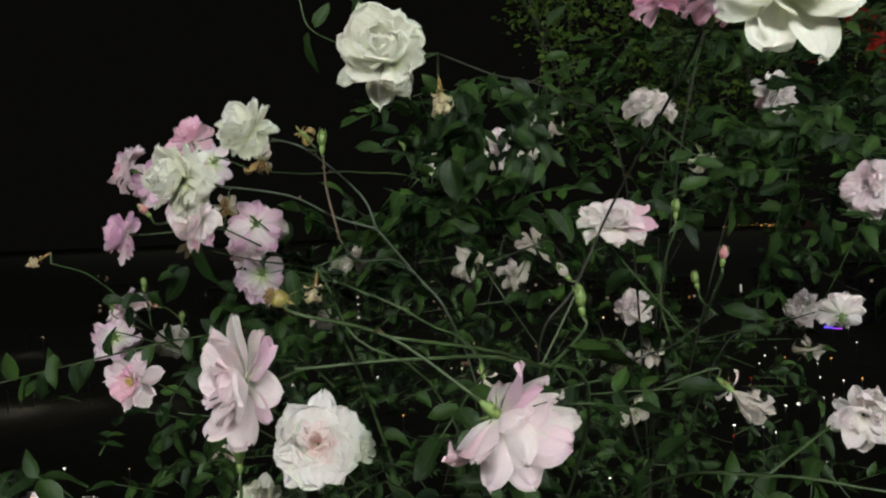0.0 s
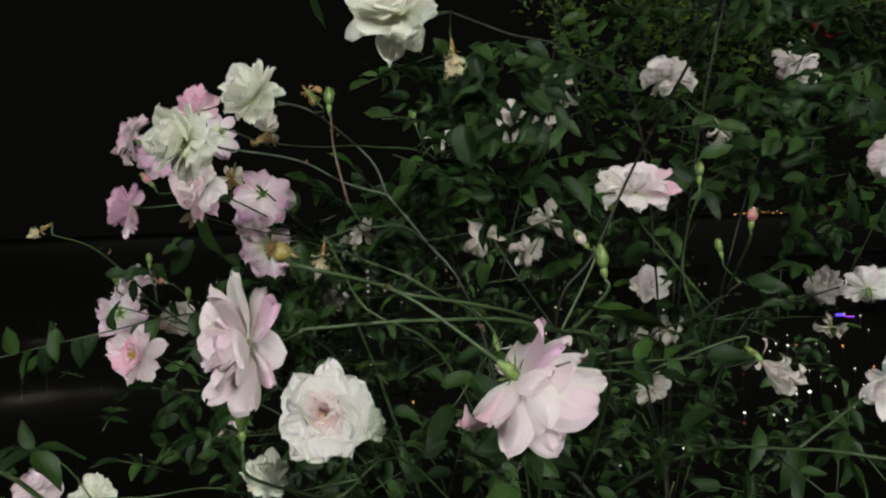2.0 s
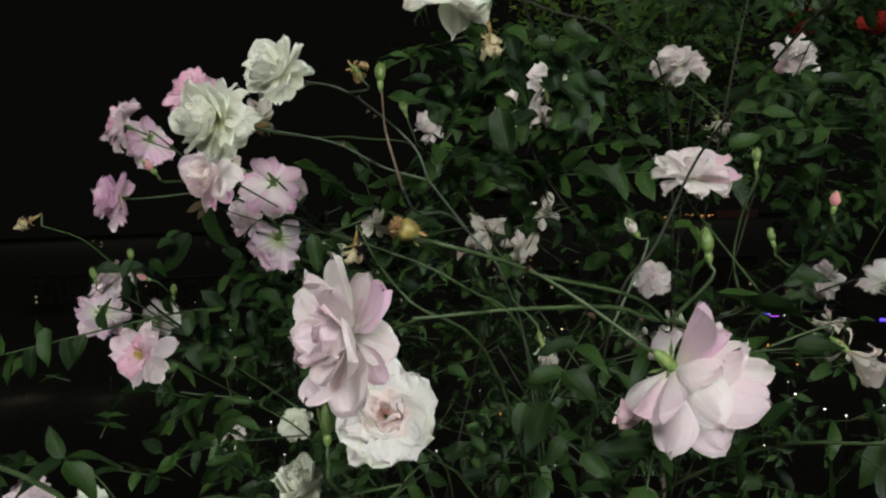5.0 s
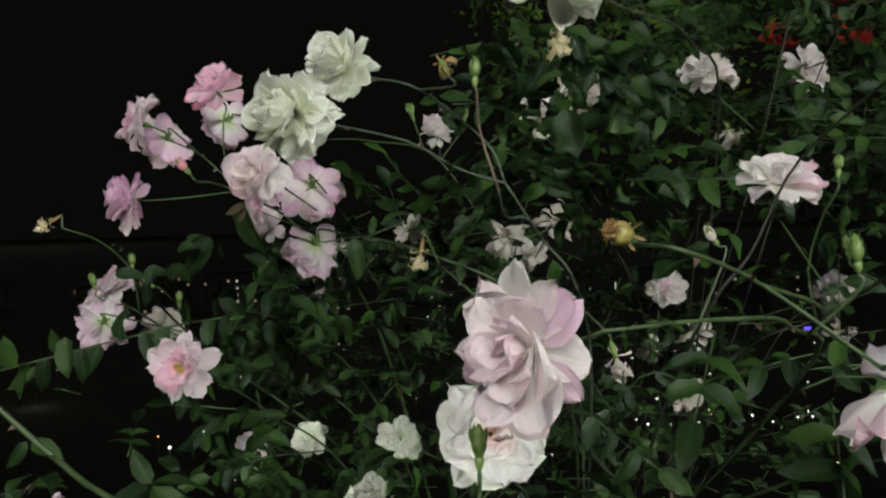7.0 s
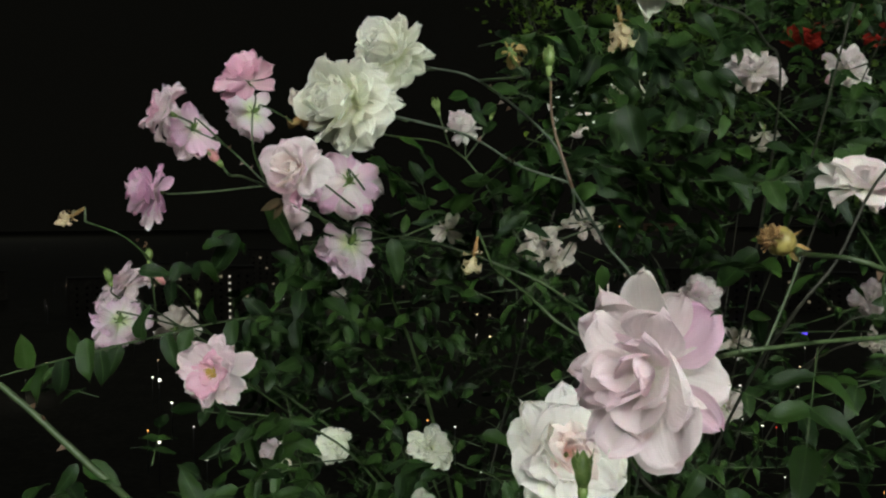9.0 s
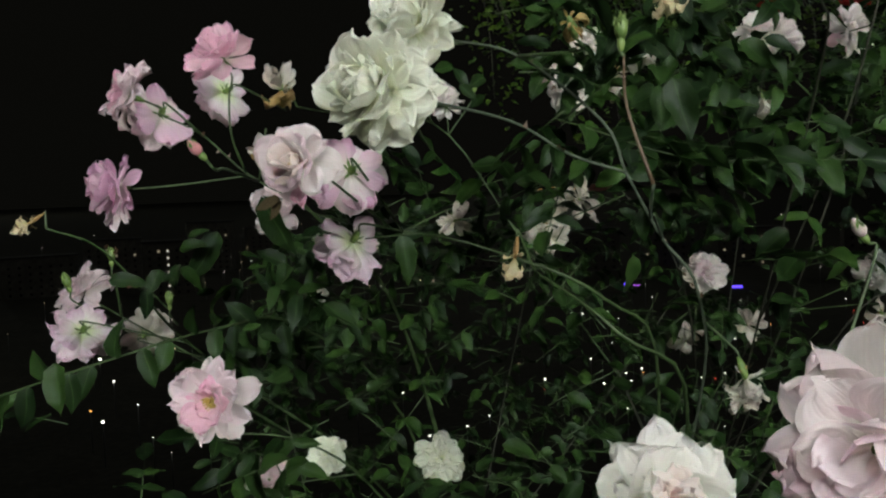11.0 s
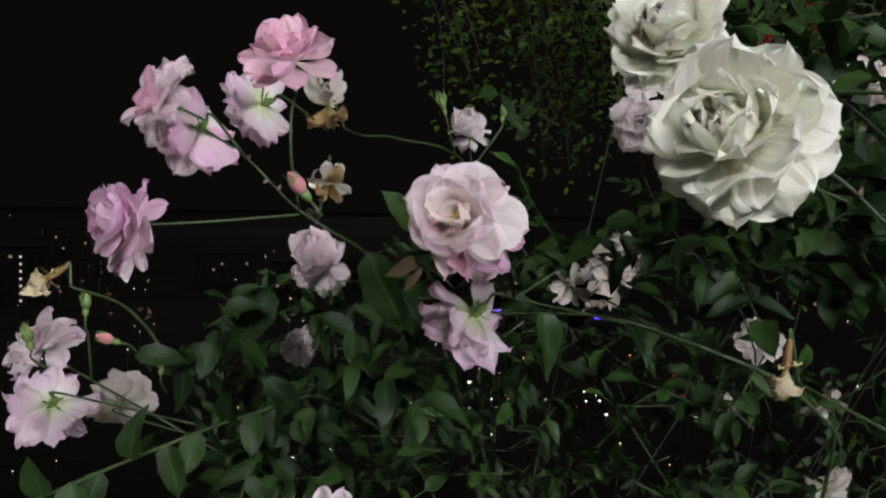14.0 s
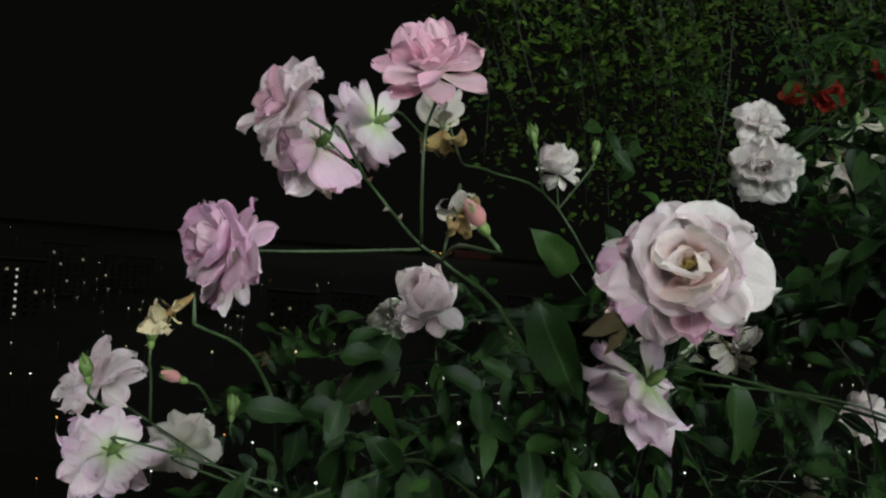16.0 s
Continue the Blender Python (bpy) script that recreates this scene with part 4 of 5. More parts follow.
def open_air(p):
    """Not before a bloom, nor in the gap through which the town is seen."""
    for q, far_end in FREE:
        way = far_end - q
        to_lamp = far_end.y < -1
        along = max(0.0, min(0.9 if to_lamp else 0.5, (p - q).dot(way) / way.length))
        if (p - q - way.normalized() * along).length < (0.062 if to_lamp else 0.045):
            return False
    slope, rise = (p.x + 0.037) / max(0.1, p.y - 0.066), (p.z - 1.468) / max(0.1, p.y - 0.066)
    return not (0.28 < slope < 0.405 and -0.045 < rise < 0.018) and not (0.305 < slope < 0.375 and -0.075 < rise < 0.0)


def rel(poses):
    return [(k, BUSH_INV @ m) for k, m in poses if open_air(m.translation)]


_rng = random.Random(33)
far_leaves, stalks = [], []


def below_shrub(p):
    """Clear of the corner where the shrub shows over the roses."""
    return not (p.z > 1.5 + 0.175 * p.y and p.x < 0.23 * p.y)


for args in (
    (460, (-0.12, 1.08, 1.40), (0.95, 1.95, 2.05), (0.024, 0.048), lambda p: p.x > -0.10 + 0.75 * (p.y - 1.1) and below_shrub(p)),
    (660, (-0.38, 1.34, 0.90), (0.62, 2.15, 1.45), (0.018, 0.036), lambda p: p.z < 1.36 + 0.10 * min(1, (p.x + 0.38) * 3)),
    (60, (-0.16, 1.10, 1.48), (0.12, 1.45, 1.90), (0.026, 0.044), lambda p: p.x > -0.15 + 0.75 * (p.y - 1.1) and below_shrub(p)),
    (36, (-0.25, 1.22, 1.36), (0.02, 1.50, 1.50), (0.024, 0.038), lambda p: True),
    (20, (-0.12, 0.98, 1.08), (0.24, 1.25, 1.30), (0.026, 0.042), lambda p: True),
    (14, (0.02, 0.92, 1.04), (0.44, 1.14, 1.33), (0.028, 0.044), lambda p: True),
    (160, (0.62, 1.60, 1.50), (1.50, 2.60, 2.30), (0.024, 0.046), lambda p: True),
):
    n, low, high, size, keep = args
    poses, lines = clump(_rng, n, low, high, size, keep)
    far_leaves += poses
    stalks += lines
# the low mass stands thinner towards the valley
_thin = random.Random(71)
far_leaves = [(k, m) for k, m in far_leaves if not (m.translation.x > -0.22 and m.translation.z < 1.42 and _thin.random() < 0.42)]
merged_leaves("leaf_mass", rel(far_leaves), LEAF, bush)

near_leaves = []
for args in (
    (4, (0.10, 0.78, 1.20), (0.42, 0.92, 1.28), (0.024, 0.032)),
    (3, (-0.60, 1.02, 1.14), (-0.50, 1.12, 1.21), (0.030, 0.040)),
    (5, (0.02, 0.60, 1.34), (0.20, 0.85, 1.42), (0.030, 0.040)),
    (9, (-0.56, 1.22, 1.24), (-0.32, 1.45, 1.42), (0.028, 0.040)),
    (13, (-0.51, 1.20, 1.33), (-0.36, 1.42, 1.45), (0.022, 0.034)),
    (7, (-0.50, 1.05, 1.05), (-0.20, 1.30, 1.22), (0.028, 0.038)),
    (8, (-0.30, 1.20, 1.12), (-0.05, 1.45, 1.28), (0.026, 0.038)),
    (9, (-0.30, 1.15, 1.38), (-0.05, 1.40, 1.46), (0.026, 0.038)),
    (8, (0.00, 1.00, 1.45), (0.30, 1.25, 1.70), (0.030, 0.042)),
):
    poses, lines = clump(_rng, *args, pairs=(1, 2))
    near_leaves += poses
    stalks += lines
near_leaves = rel(near_leaves)
for k, m in near_leaves[:300]:
    link_mesh("leaf", LEAF_MESHES[k], None, bush, m)
# the leafy mass under the pink blooms
low_leaves = []
for n, low, high, size in ((24, (-0.47, 1.36, 1.26), (-0.26, 1.62, 1.41), (0.026, 0.042)), (16, (-0.36, 1.30, 1.38), (-0.20, 1.48, 1.47), (0.030, 0.044)), (12, (-0.36, 1.12, 1.13), (-0.12, 1.32, 1.24), (0.026, 0.036)),
                           (9, (-0.28, 1.02, 1.10), (-0.12, 1.20, 1.22), (0.028, 0.036))):
    poses, lines = clump(random.Random(46 + n), n, low, high, size, facing=(-0.2, -0.8, 0.5), pairs=(1, 2))
    low_leaves += poses
    stalks += lines
merged_leaves("leaf_mass", rel(low_leaves) + near_leaves[300:], LEAF, bush)
_v, _f = [], []
for line in stalks:
    if not all(open_air(p) for p in line):
        continue
    v, f = tube_arrays([BUSH_INV @ p for p in line], 0.0009, 0.0005, 4)
    _f += [tuple(i + len(_v) for i in face) for face in f]
    _v += v
link_mesh("leaf_stalk_mass", mesh_of("leaf_stalk_mass", _v, _f), GREEN_CANE, bush)["kind"] = "stuff"


def single_leaf(foot, tip, up=(0, -0.6, 0.8), width=1.0, form=0):
    foot, tip = Vector(foot), Vector(tip)
    m = frame_of(foot, tip - foot, up, (tip - foot).length, width)
    link_mesh("leaf", LEAF_MESHES[form], None, bush, BUSH_INV @ m)


single_leaf((0.010, 1.035, 1.578), (0.018, 1.020, 1.525), (-0.4, -0.9, 0.1), 1.0, 1)
single_leaf((-0.385, 1.325, 1.452), (-0.415, 1.305, 1.405), (-0.3, -0.9, 0.3), 1.0, 2)
single_leaf((-0.205, 1.185, 1.448), (-0.198, 1.175, 1.400), (-0.1, -0.9, 0.2), 1.0, 3)
single_leaf((-0.335, 1.200, 1.490), (-0.315, 1.185, 1.430), (-0.5, -0.8, 0.2), 1.0, 4)
single_leaf((-0.530, 1.190, 1.345), (-0.525, 1.175, 1.300), (-0.1, -0.9, 0.3), 1.1, 5)
single_leaf((0.085, 0.62, 1.412), (0.137, 0.600, 1.397), (0.2, -0.25, 1.0), 1.0, 0)


single_leaf((-0.112, 0.826, 1.690), (-0.098, 0.822, 1.712), (-0.3, -0.9, 0.2), 0.9, 6)
single_leaf((-0.120, 0.830, 1.685), (-0.123, 0.835, 1.650), (-0.6, -0.7, 0.1), 0.8, 7)
# leaves on the long arching cane
single_leaf((-0.398, 0.655, 1.352), (-0.380, 0.648, 1.343), (-0.2, -0.8, 0.6), 0.9, 1)
single_leaf((-0.402, 0.655, 1.352), (-0.410, 0.650, 1.338), (0.2, -0.8, 0.6), 0.9, 2)
single_leaf((-0.358, 0.758, 1.297), (-0.372, 0.764, 1.320), (0.0, -0.8, 0.6), 1.1, 3)
single_leaf((-0.360, 0.758, 1.294), (-0.394, 0.752, 1.268), (-0.2, -0.6, 0.8), 1.1, 5)
single_leaf((-0.356, 0.758, 1.293), (-0.332, 0.752, 1.262), (0.2, -0.6, 0.8), 1.0, 0)
single_leaf((-0.355, 0.758, 1.297), (-0.318, 0.765, 1.300), (0.0, -0.3, 1.0), 0.8, 7)
cane([(-0.358, 0.760, 1.297), (-0.335, 0.79, 1.26), (-0.28, 0.80, 1.15)], 0.0011, 0.0014, GREEN_CANE, nodes=False)
single_leaf((-0.330, 1.170, 1.262), (-0.352, 1.165, 1.238), (0.0, -0.6, 0.8), 1.2, 4)
single_leaf((-0.358, 1.165, 1.252), (-0.352, 1.160, 1.192), (-0.4, -0.9, 0.1), 0.7, 6)
single_leaf((-0.585, 1.290, 1.297), (-0.630, 1.275, 1.280), (0.0, -0.7, 0.7), 0.6, 2)
# leaves between the near canes and the high blooms
_rng = random.Random(45)
for _ in range(64):
    leaf_foot = Vector((_rng.uniform(0.02, 0.135), _rng.uniform(1.05, 1.18), _rng.uniform(1.555, 1.685)))
    if abs((leaf_foot.x - 0.125) + 0.45 * (leaf_foot.z - 1.625)) < 0.008:
        continue
    leaf_way = Vector((_rng.uniform(-1, 1), -0.4, _rng.uniform(-1, 0.1))).normalized() * _rng.uniform(0.028, 0.042)
    single_leaf(leaf_foot, leaf_foot + leaf_way, (_rng.uniform(-0.5, 0.5), -0.7, 0.7), 1.0, _rng.randrange(8))
# leaves hanging from the cane over the valley, and about the foot of the dry head's stem
_rng = random.Random(61)
low_cane = smooth_line([(-0.597, 1.21, 1.312), (-0.515, 1.277, 1.326), (-0.394, 1.354, 1.344), (-0.30, 1.43, 1.33)], 5)
for k, leaf_foot in enumerate(low_cane):
    leaf_way = Vector((_rng.uniform(-0.5, 0.5), -0.25, -1 if k % 3 else 0.6)).normalized() * _rng.uniform(0.036, 0.050)
    single_leaf(leaf_foot, leaf_foot + leaf_way, (_rng.uniform(-0.6, 0.2), -0.9, 0.3), 1.1, _rng.randrange(8))
for _ in range(8):
    leaf_foot = Vector((_rng.uniform(-0.495, -0.40), _rng.uniform(1.23, 1.33), _rng.uniform(1.385, 1.448)))
    leaf_way = Vector((_rng.uniform(-0.4, 1), -0.2, _rng.uniform(-0.8, 0.3))).normalized() * _rng.uniform(0.026, 0.038)
    single_leaf(leaf_foot, leaf_foot + leaf_way, (_rng.uniform(-0.5, 0.2), -0.8, 0.5), 1.1, _rng.randrange(8))
# leaves before the blooms deep in the bush
_rng = random.Random(52)
for deep, how_many in (((0.102, 1.545, 1.634), 7), ((0.166, 1.640, 1.707), 6), ((-0.027, 1.794, 1.643), 5), ((0.174, 1.486, 1.682), 5), ((0.145, 1.480, 1.637), 4)):
    for _ in range(how_many):
        to_terrace = (Vector((-0.10, 0.10, 1.48)) - Vector(deep)).normalized()
        leaf_foot = Vector(deep) + to_terrace * _rng.uniform(0.10, 0.17) + Vector((_rng.uniform(-0.02, 0.05), 0, _rng.uniform(-0.02, 0.05)))
        leaf_way = Vector((_rng.uniform(-1, 1), -0.3, _rng.uniform(-1, 0.1))).normalized() * _rng.uniform(0.032, 0.046)
        single_leaf(leaf_foot, leaf_foot + leaf_way, (_rng.uniform(-0.5, 0.5), -0.7, 0.7), 1.0, _rng.randrange(8))
# a low spray of broad leaves close by
_rng = random.Random(44)
for dx, dz, turn in ((-1.8, 0.2, -0.4), (-1.0, 0.5, -1.2), (-0.7, -0.4, 0.1), (0.0, 0.0, -0.3), (0.6, -0.3, -0.6),
                     (1.2, -0.4, 0.4), (-1.5, -1.0, -0.5), (-2.2, -0.2, 0.2)):
    leaf_foot = Vector((0.265 + 0.046 * dx, 0.80 + _rng.uniform(-0.03, 0.06), 1.278 + 0.042 * dz))
    leaf_way = Vector((math.sin(turn), -0.35, -math.cos(turn))) * _rng.uniform(0.036, 0.046)
    single_leaf(leaf_foot, leaf_foot + leaf_way, (_rng.uniform(0.1, 0.8), 0.15, 0.8), 1.05, _rng.randrange(8))


# ---------------------------------------------------------------- shrub behind
def shrub():
    rng = random.Random(8)
    root = new("shrub")
    root.location = (2.3, 3.2, 0)
    inv = root.matrix_basis.inverted()
    tagged(root, "dense shrub with small yellowish green leaves and bare twigs", "shrub")
    poses, twigs_v, twigs_f = [], [], []
    limb = smooth_line([(2.35, 3.2, -0.05), (2.3, 3.2, 1.4), (2.1, 3.15, 2.7), (1.4, 3.05, 3.3), (0.5, 3.0, 3.35), (-0.1, 2.95, 3.1)], 6)
    tube("trunk", [inv @ Vector(p) for p in limb], 0.035, 0.006, BARK, root)
    heads = []
    for _ in range(110):
        b = Vector((0.22 + 1.7 * rng.random() ** 1.3, rng.uniform(2.6, 3.3), rng.uniform(1.65, 2.7)))
        if b.x < 0.22 + 0.5 * max(0, 2.25 - b.z):
            continue
        a = min(limb[12:], key=lambda q: abs(q.x - (b.x - rng.uniform(0.1, 0.5))))
        mid = a.lerp(b, 0.5) + Vector((rng.uniform(-0.12, 0.06), rng.uniform(-0.1, 0.1), rng.uniform(-0.05, 0.1)))
        low = a.lerp(b, 0.8) + Vector((rng.uniform(-0.08, 0.04), rng.uniform(-0.05, 0.05), 0))
        tube("branch", [inv @ p for p in (a, mid, low, b)], 0.005, 0.0010, DARK_CANE, root, 5)
        heads += smooth_line([a, mid, low, b], 6)[7:]
    done = 0
    while done < 14000:
        h = rng.choice(heads)
        p = h + Vector((rng.gauss(0, 0.06), rng.gauss(0, 0.06), rng.gauss(0, 0.06)))
        if p.x < 0.2 + 0.5 * max(0, 2.25 - p.z) or p.z > 2.9:
            continue
        done += 1
        way = Vector((rng.uniform(-1, 1), rng.uniform(-1, 0.6), rng.uniform(-0.6, 0.8)))
        up = Vector((rng.uniform(-0.6, 0.6), -0.6 + rng.uniform(-0.5, 0.5), 0.6 + rng.uniform(-0.5, 0.5)))
        poses.append((rng.randrange(8), inv @ frame_of(p, way, up, rng.uniform(0.014, 0.034), rng.uniform(0.9, 1.3))))
    merged_leaves("crown", poses, SHRUB_LEAF, root)
    for k, p in enumerate(((1.128, 2.689, 2.013), (1.05, 2.475, 1.965), (1.138, 2.381, 2.02), (1.19, 2.372, 1.945))):
        p = Vector(p)
        tube("branch", [inv @ Vector((2.2, 3.17, 2.2)), inv @ p.lerp(Vector((2.2, 3.17, 2.2)), 0.5) + Vector((0, 0, 0.08)), inv @ p], 0.005, 0.0015, BARK, root, 5)
        bloom(p, (-0.3, -0.9, 0.2), 0.075, "rosette", "red", "red blossom at the edge of the shrub", 90 + k, stem=False)


shrub()

# ---------------------------------------------------------------- the blooms
W = "white double garden rose with layered petals on a green stem"
P = "pink rose with loose ruffled petals on a thin green stem"
L = "large pale pink rose with broad curled petals on a green cane"
M = "mauve pink rose seen from its calyx on a thin stem"
F = "faded pale rose losing its petals among dark leaves"
D = "withered cream rose with hanging dry petals on a stem"
bloom((-0.476, 1.330, 1.606), (-0.8, -0.2, 0.30), 0.064, "rosette", "pale", "blush pink rose nodding over the dark valley", 1, target=(-0.437, 1.335, 1.590), heart="pink")
bloom((-0.443, 1.362, 1.582), (-0.35, 0.75, -0.40), 0.070, "blown", "pale", M, 2, target=(-0.400, 1.374, 1.564), back="mauve")
bloom((-0.372, 1.323, 1.645), (-0.34, -0.60, 0.72), 0.072, "fan", "pink", "bright pink rose facing up on an upright stem", 3, target=(-0.352, 1.375, 1.518), via=[(-0.366, 1.345, 1.60), (-0.365, 1.345, 1.557)])
bloom((-0.378, 1.460, 1.618), (-0.6, 0.6, -0.2), 0.070, "blown", "edged", "white rose with mauve petal edges seen from behind", 4, target=(-0.30, 1.50, 1.60))
bloom((-0.270, 0.893, 1.560), (-0.80, -0.56, 0.14), 0.062, "cabbage", "white", "white double rose with its outer petals turned back along the cane", 5, target=(-0.215, 0.905, 1.547), outer=[
    (20, 104, 1.15, 0.9, "broad", "white"), (50, 108, 1.2, 0.85, "broad", "white"), (74, 100, 1.28, 0.85, "broad", "white"), (100, 104, 1.3, 0.85, "broad", "white"), (124, 98, 1.28, 0.85, "oval", "white"),
    (146, 106, 1.3, 0.8, "broad", "white"), (170, 100, 1.3, 0.9, "oval", "white"), (85, 122, 1.3, 0.8, "oval", "white"), (112, 118, 1.22, 0.8, "broad", "white"), (198, 96, 1.2, 0.9, "broad", "white"), (-10, 98, 1.1, 0.9, "oval", "white")])
bloom((-0.222, 1.008, 1.622), (-0.60, -0.62, 0.50), 0.060, "cabbage", "white", "white cupped rose with drooping outer petals", 7, target=(-0.180, 1.000, 1.604), outer=[
    (84, 112, 1.2, 0.8, "oval", "white"), (106, 106, 1.3, 0.75, "oval", "white"), (172, 96, 1.15, 0.85, "broad", "white"), (200, 88, 1.1, 0.85, "oval", "white")])
bloom((-0.500, 1.376, 1.508), (-0.92, -0.34, 0.10), 0.070, "dense", "mauve", "mauve pink globe shaped rose with hanging petals", 8, target=(-0.352, 1.377, 1.515), via=[(-0.42, 1.39, 1.508)], outer=[
    (150, 100, 1.3, 0.7, "oval", "pale"), (168, 94, 1.4, 0.7, "oval", "pale"), (186, 96, 1.35, 0.7, "oval", "mauve"), (204, 90, 1.25, 0.75, "oval", "pale"), (60, 124, 1.0, 0.8, "oval", "mauve")])
bloom((-0.305, 1.099, 1.519), (-0.58, -0.78, 0.20), 0.069, "saucer", "pale", "open pink rose with golden stamens", 9, target=(-0.20, 1.27, 1.45), stamens=True, heart="peach", outer=[
    (-25, 58, 1.0, 1.15, "open", "pale"), (15, 68, 1.0, 1.0, "broad", "blush"), (52, 62, 0.98, 1.2, "open", "pale"), (92, 80, 1.15, 1.05, "broad", "blush"),
    (130, 66, 1.05, 1.2, "open", "blush"), (172, 84, 1.05, 0.85, "oval", "pink"), (200, 92, 1.1, 0.9, "oval", "pale"), (235, 58, 0.95, 1.0, "broad_middle", "pale"),
    (275, 78, 0.9, 1.2, "open", "pale"), (312, 50, 0.95, 1.0, "broad", "blush"), (150, 100, 1.1, 0.9, "oval", "mauve"), (290, 96, 1.05, 0.9, "oval", "pink")])
bloom((-0.252, 1.200, 1.510), (-0.1, 0.9, -0.3), 0.080, "blown", "pale", M, 10, target=(-0.19, 1.27, 1.448), back="mauve")
bloom((-0.253, 1.212, 1.440), (-0.35, 0.55, -0.6), 0.073, "blown", "edged", "white rose with mauve petal edges hanging down", 11, target=(-0.19, 1.27, 1.448))
bloom((-0.581, 1.594, 1.376), (-0.5, -0.3, 0.6), 0.072, "rosette", "pale", P, 12)
bloom((-0.565, 1.500, 1.327), (-0.3, 0.6, -0.45), 0.078, "blown", "edged", "pale rose with mauve edges and green calyx", 13, outer=[
    (10, 104, 0.72, 1.1, "open", "edged"), (68, 112, 0.76, 1.1, "open", "edged"), (130, 100, 0.80, 1.1, "open", "edged"), (190, 110, 0.74, 1.1, "open", "edged"), (248, 102, 0.80, 1.1, "open", "edged"), (305, 114, 0.72, 1.1, "open", "edged")])
bloom((-0.500, 1.600, 1.310), (0.1, 0.85, 0.25), 0.064, "blown", "faded", F, 14)
bloom((-0.387, 1.078, 1.325), (-0.35, -0.85, 0.1), 0.066, "semi", "pale", "open pale pink rose with yellow stamens", 15, target=(-0.30, 1.33, 1.21), stamens=True, heart="pink")
bloom((-0.344, 1.338, 1.170), (0, -0.6, 0.4), 0.048, "semi", "pale", P, 16)
bloom((-0.141, 0.590, 1.401), (-0.80, -0.58, 0.08), 0.079, "core", "pale", L, 17, target=(-0.095, 0.583, 1.410), heart="pale", outer=[
    (8, 76, 1.12, 1.0, "oval", "blush"), (-24, 62, 1.0, 0.95, "oval", "pale"), (48, 96, 0.92, 1.0, "broad", "mauve"), (88, 100, 0.84, 0.95, "broad", "pale"),
    (126, 96, 0.95, 0.95, "oval", "mauve"), (148, 74, 1.12, 1.05, "broad", "pale"), (182, 66, 1.08, 0.9, "oval", "pale"), (206, 78, 1.05, 0.85, "oval", "pale"),
    (302, 66, 0.95, 0.95, "oval", "pale"), (232, 52, 0.80, 0.9, "folded", "pale"), (250, 62, 0.86, 0.9, "folded", "pink"), (268, 56, 0.84, 0.9, "oval", "pale"),
    (30, 54, 0.86, 0.95, "broad_middle", "pale"), (100, 60, 0.90, 1.0, "broad_middle", "blush"), (165, 48, 0.85, 0.9, "broad_middle", "pale"), (330, 44, 0.84, 0.9, "broad_middle", "blush"),
    (16, 94, 0.92, 0.9, "oval", "pale"), (172, 92, 1.0, 0.95, "oval", "pale")])
bloom((-0.119, 0.792, 1.309), (-0.05, -0.86, 0.34), 0.082, "heart", "ivory", "large blush white rose full of folded petals", 18, heart="peach", outer=[
    (-38, 80, 1.08, 0.95, "oval", "ivory"), (4, 84, 1.12, 0.95, "oval", "ivory"), (44, 80, 1.05, 0.95, "oval", "ivory"), (80, 72, 1.0, 1.0, "broad", "ivory"),
    (120, 66, 1.0, 1.0, "broad", "white"), (160, 62, 1.02, 1.05, "broad", "ivory"), (200, 62, 1.02, 1.05, "broad", "white"), (240, 68, 1.0, 1.0, "broad", "ivory"),
    (282, 76, 1.0, 1.0, "broad", "ivory"), (140, 84, 1.05, 0.9, "oval", "ivory"), (222, 86, 1.05, 0.9, "oval", "ivory"), (25, 66, 0.95, 1.0, "broad", "ivory")])
bloom((0.040, 0.534, 1.376), (0.70, 0.28, -0.64), 0.073, "hood", "pale", "large pale pink rose nodding at the end of its cane", 119, target=(0.021, 0.533, 1.393), outer=[
    (340, 106, 0.95, 1.35, "broad", "mauve"), (316, 92, 0.85, 1.1, "oval", "mauve"), (272, 96, 0.80, 1.2, "oval", "pale"), (214, 98, 0.95, 1.05, "oval", "pale"), (150, 92, 1.0, 1.0, "oval", "pale"), (178, 100, 1.05, 0.9, "folded", "pink"), (60, 94, 0.9, 1.1, "oval", "pale"),
    (336, 66, 1.1, 1.05, "oval", "blush"), (296, 64, 1.0, 1.15, "open", "pale"), (250, 66, 1.0, 1.15, "oval", "blush"), (202, 68, 1.15, 0.95, "oval", "pale"), (20, 70, 1.1, 1.0, "oval", "pale"), (120, 66, 1.1, 1.0, "oval", "pale"),
    (318, 40, 1.25, 1.0, "open", "blush"), (272, 40, 1.2, 1.1, "open", "pale"), (228, 42, 1.2, 1.0, "oval", "pale")])
bloom((-0.206, 0.933, 1.221), (-0.1, -0.5, 0.7), 0.045, "cup", "white", "small white rose low on the bush", 20)
bloom((-0.143, 1.337, 1.175), (0.1, -0.7, 0.5), 0.056, "rosette", "white", "small white rose low on the bush", 21)
bloom((-0.269, 1.480, 1.150), (-0.3, -0.7, 0.3), 0.050, "rosette", "white", "small white rose low on the bush", 22)
bloom((-0.533, 1.121, 1.160), (0, -0.5, 0.7), 0.055, "rosette", "pale", P, 23)
bloom((-0.478, 1.160, 1.135), (0.2, -0.5, 0.7), 0.055, "rosette", "white", "small white rose low on the bush", 24)
bloom((-0.048, 0.807, 1.662), (-0.05, -0.9, 0.35), 0.084, "dense", "white", W, 25, target=(0.001, 0.990, 1.694))
bloom((0.171, 0.433, 1.611), (0.15, -0.6, 0.4), 0.064, "grand", "white", W, 26, target=(0.142, 0.473, 1.601))
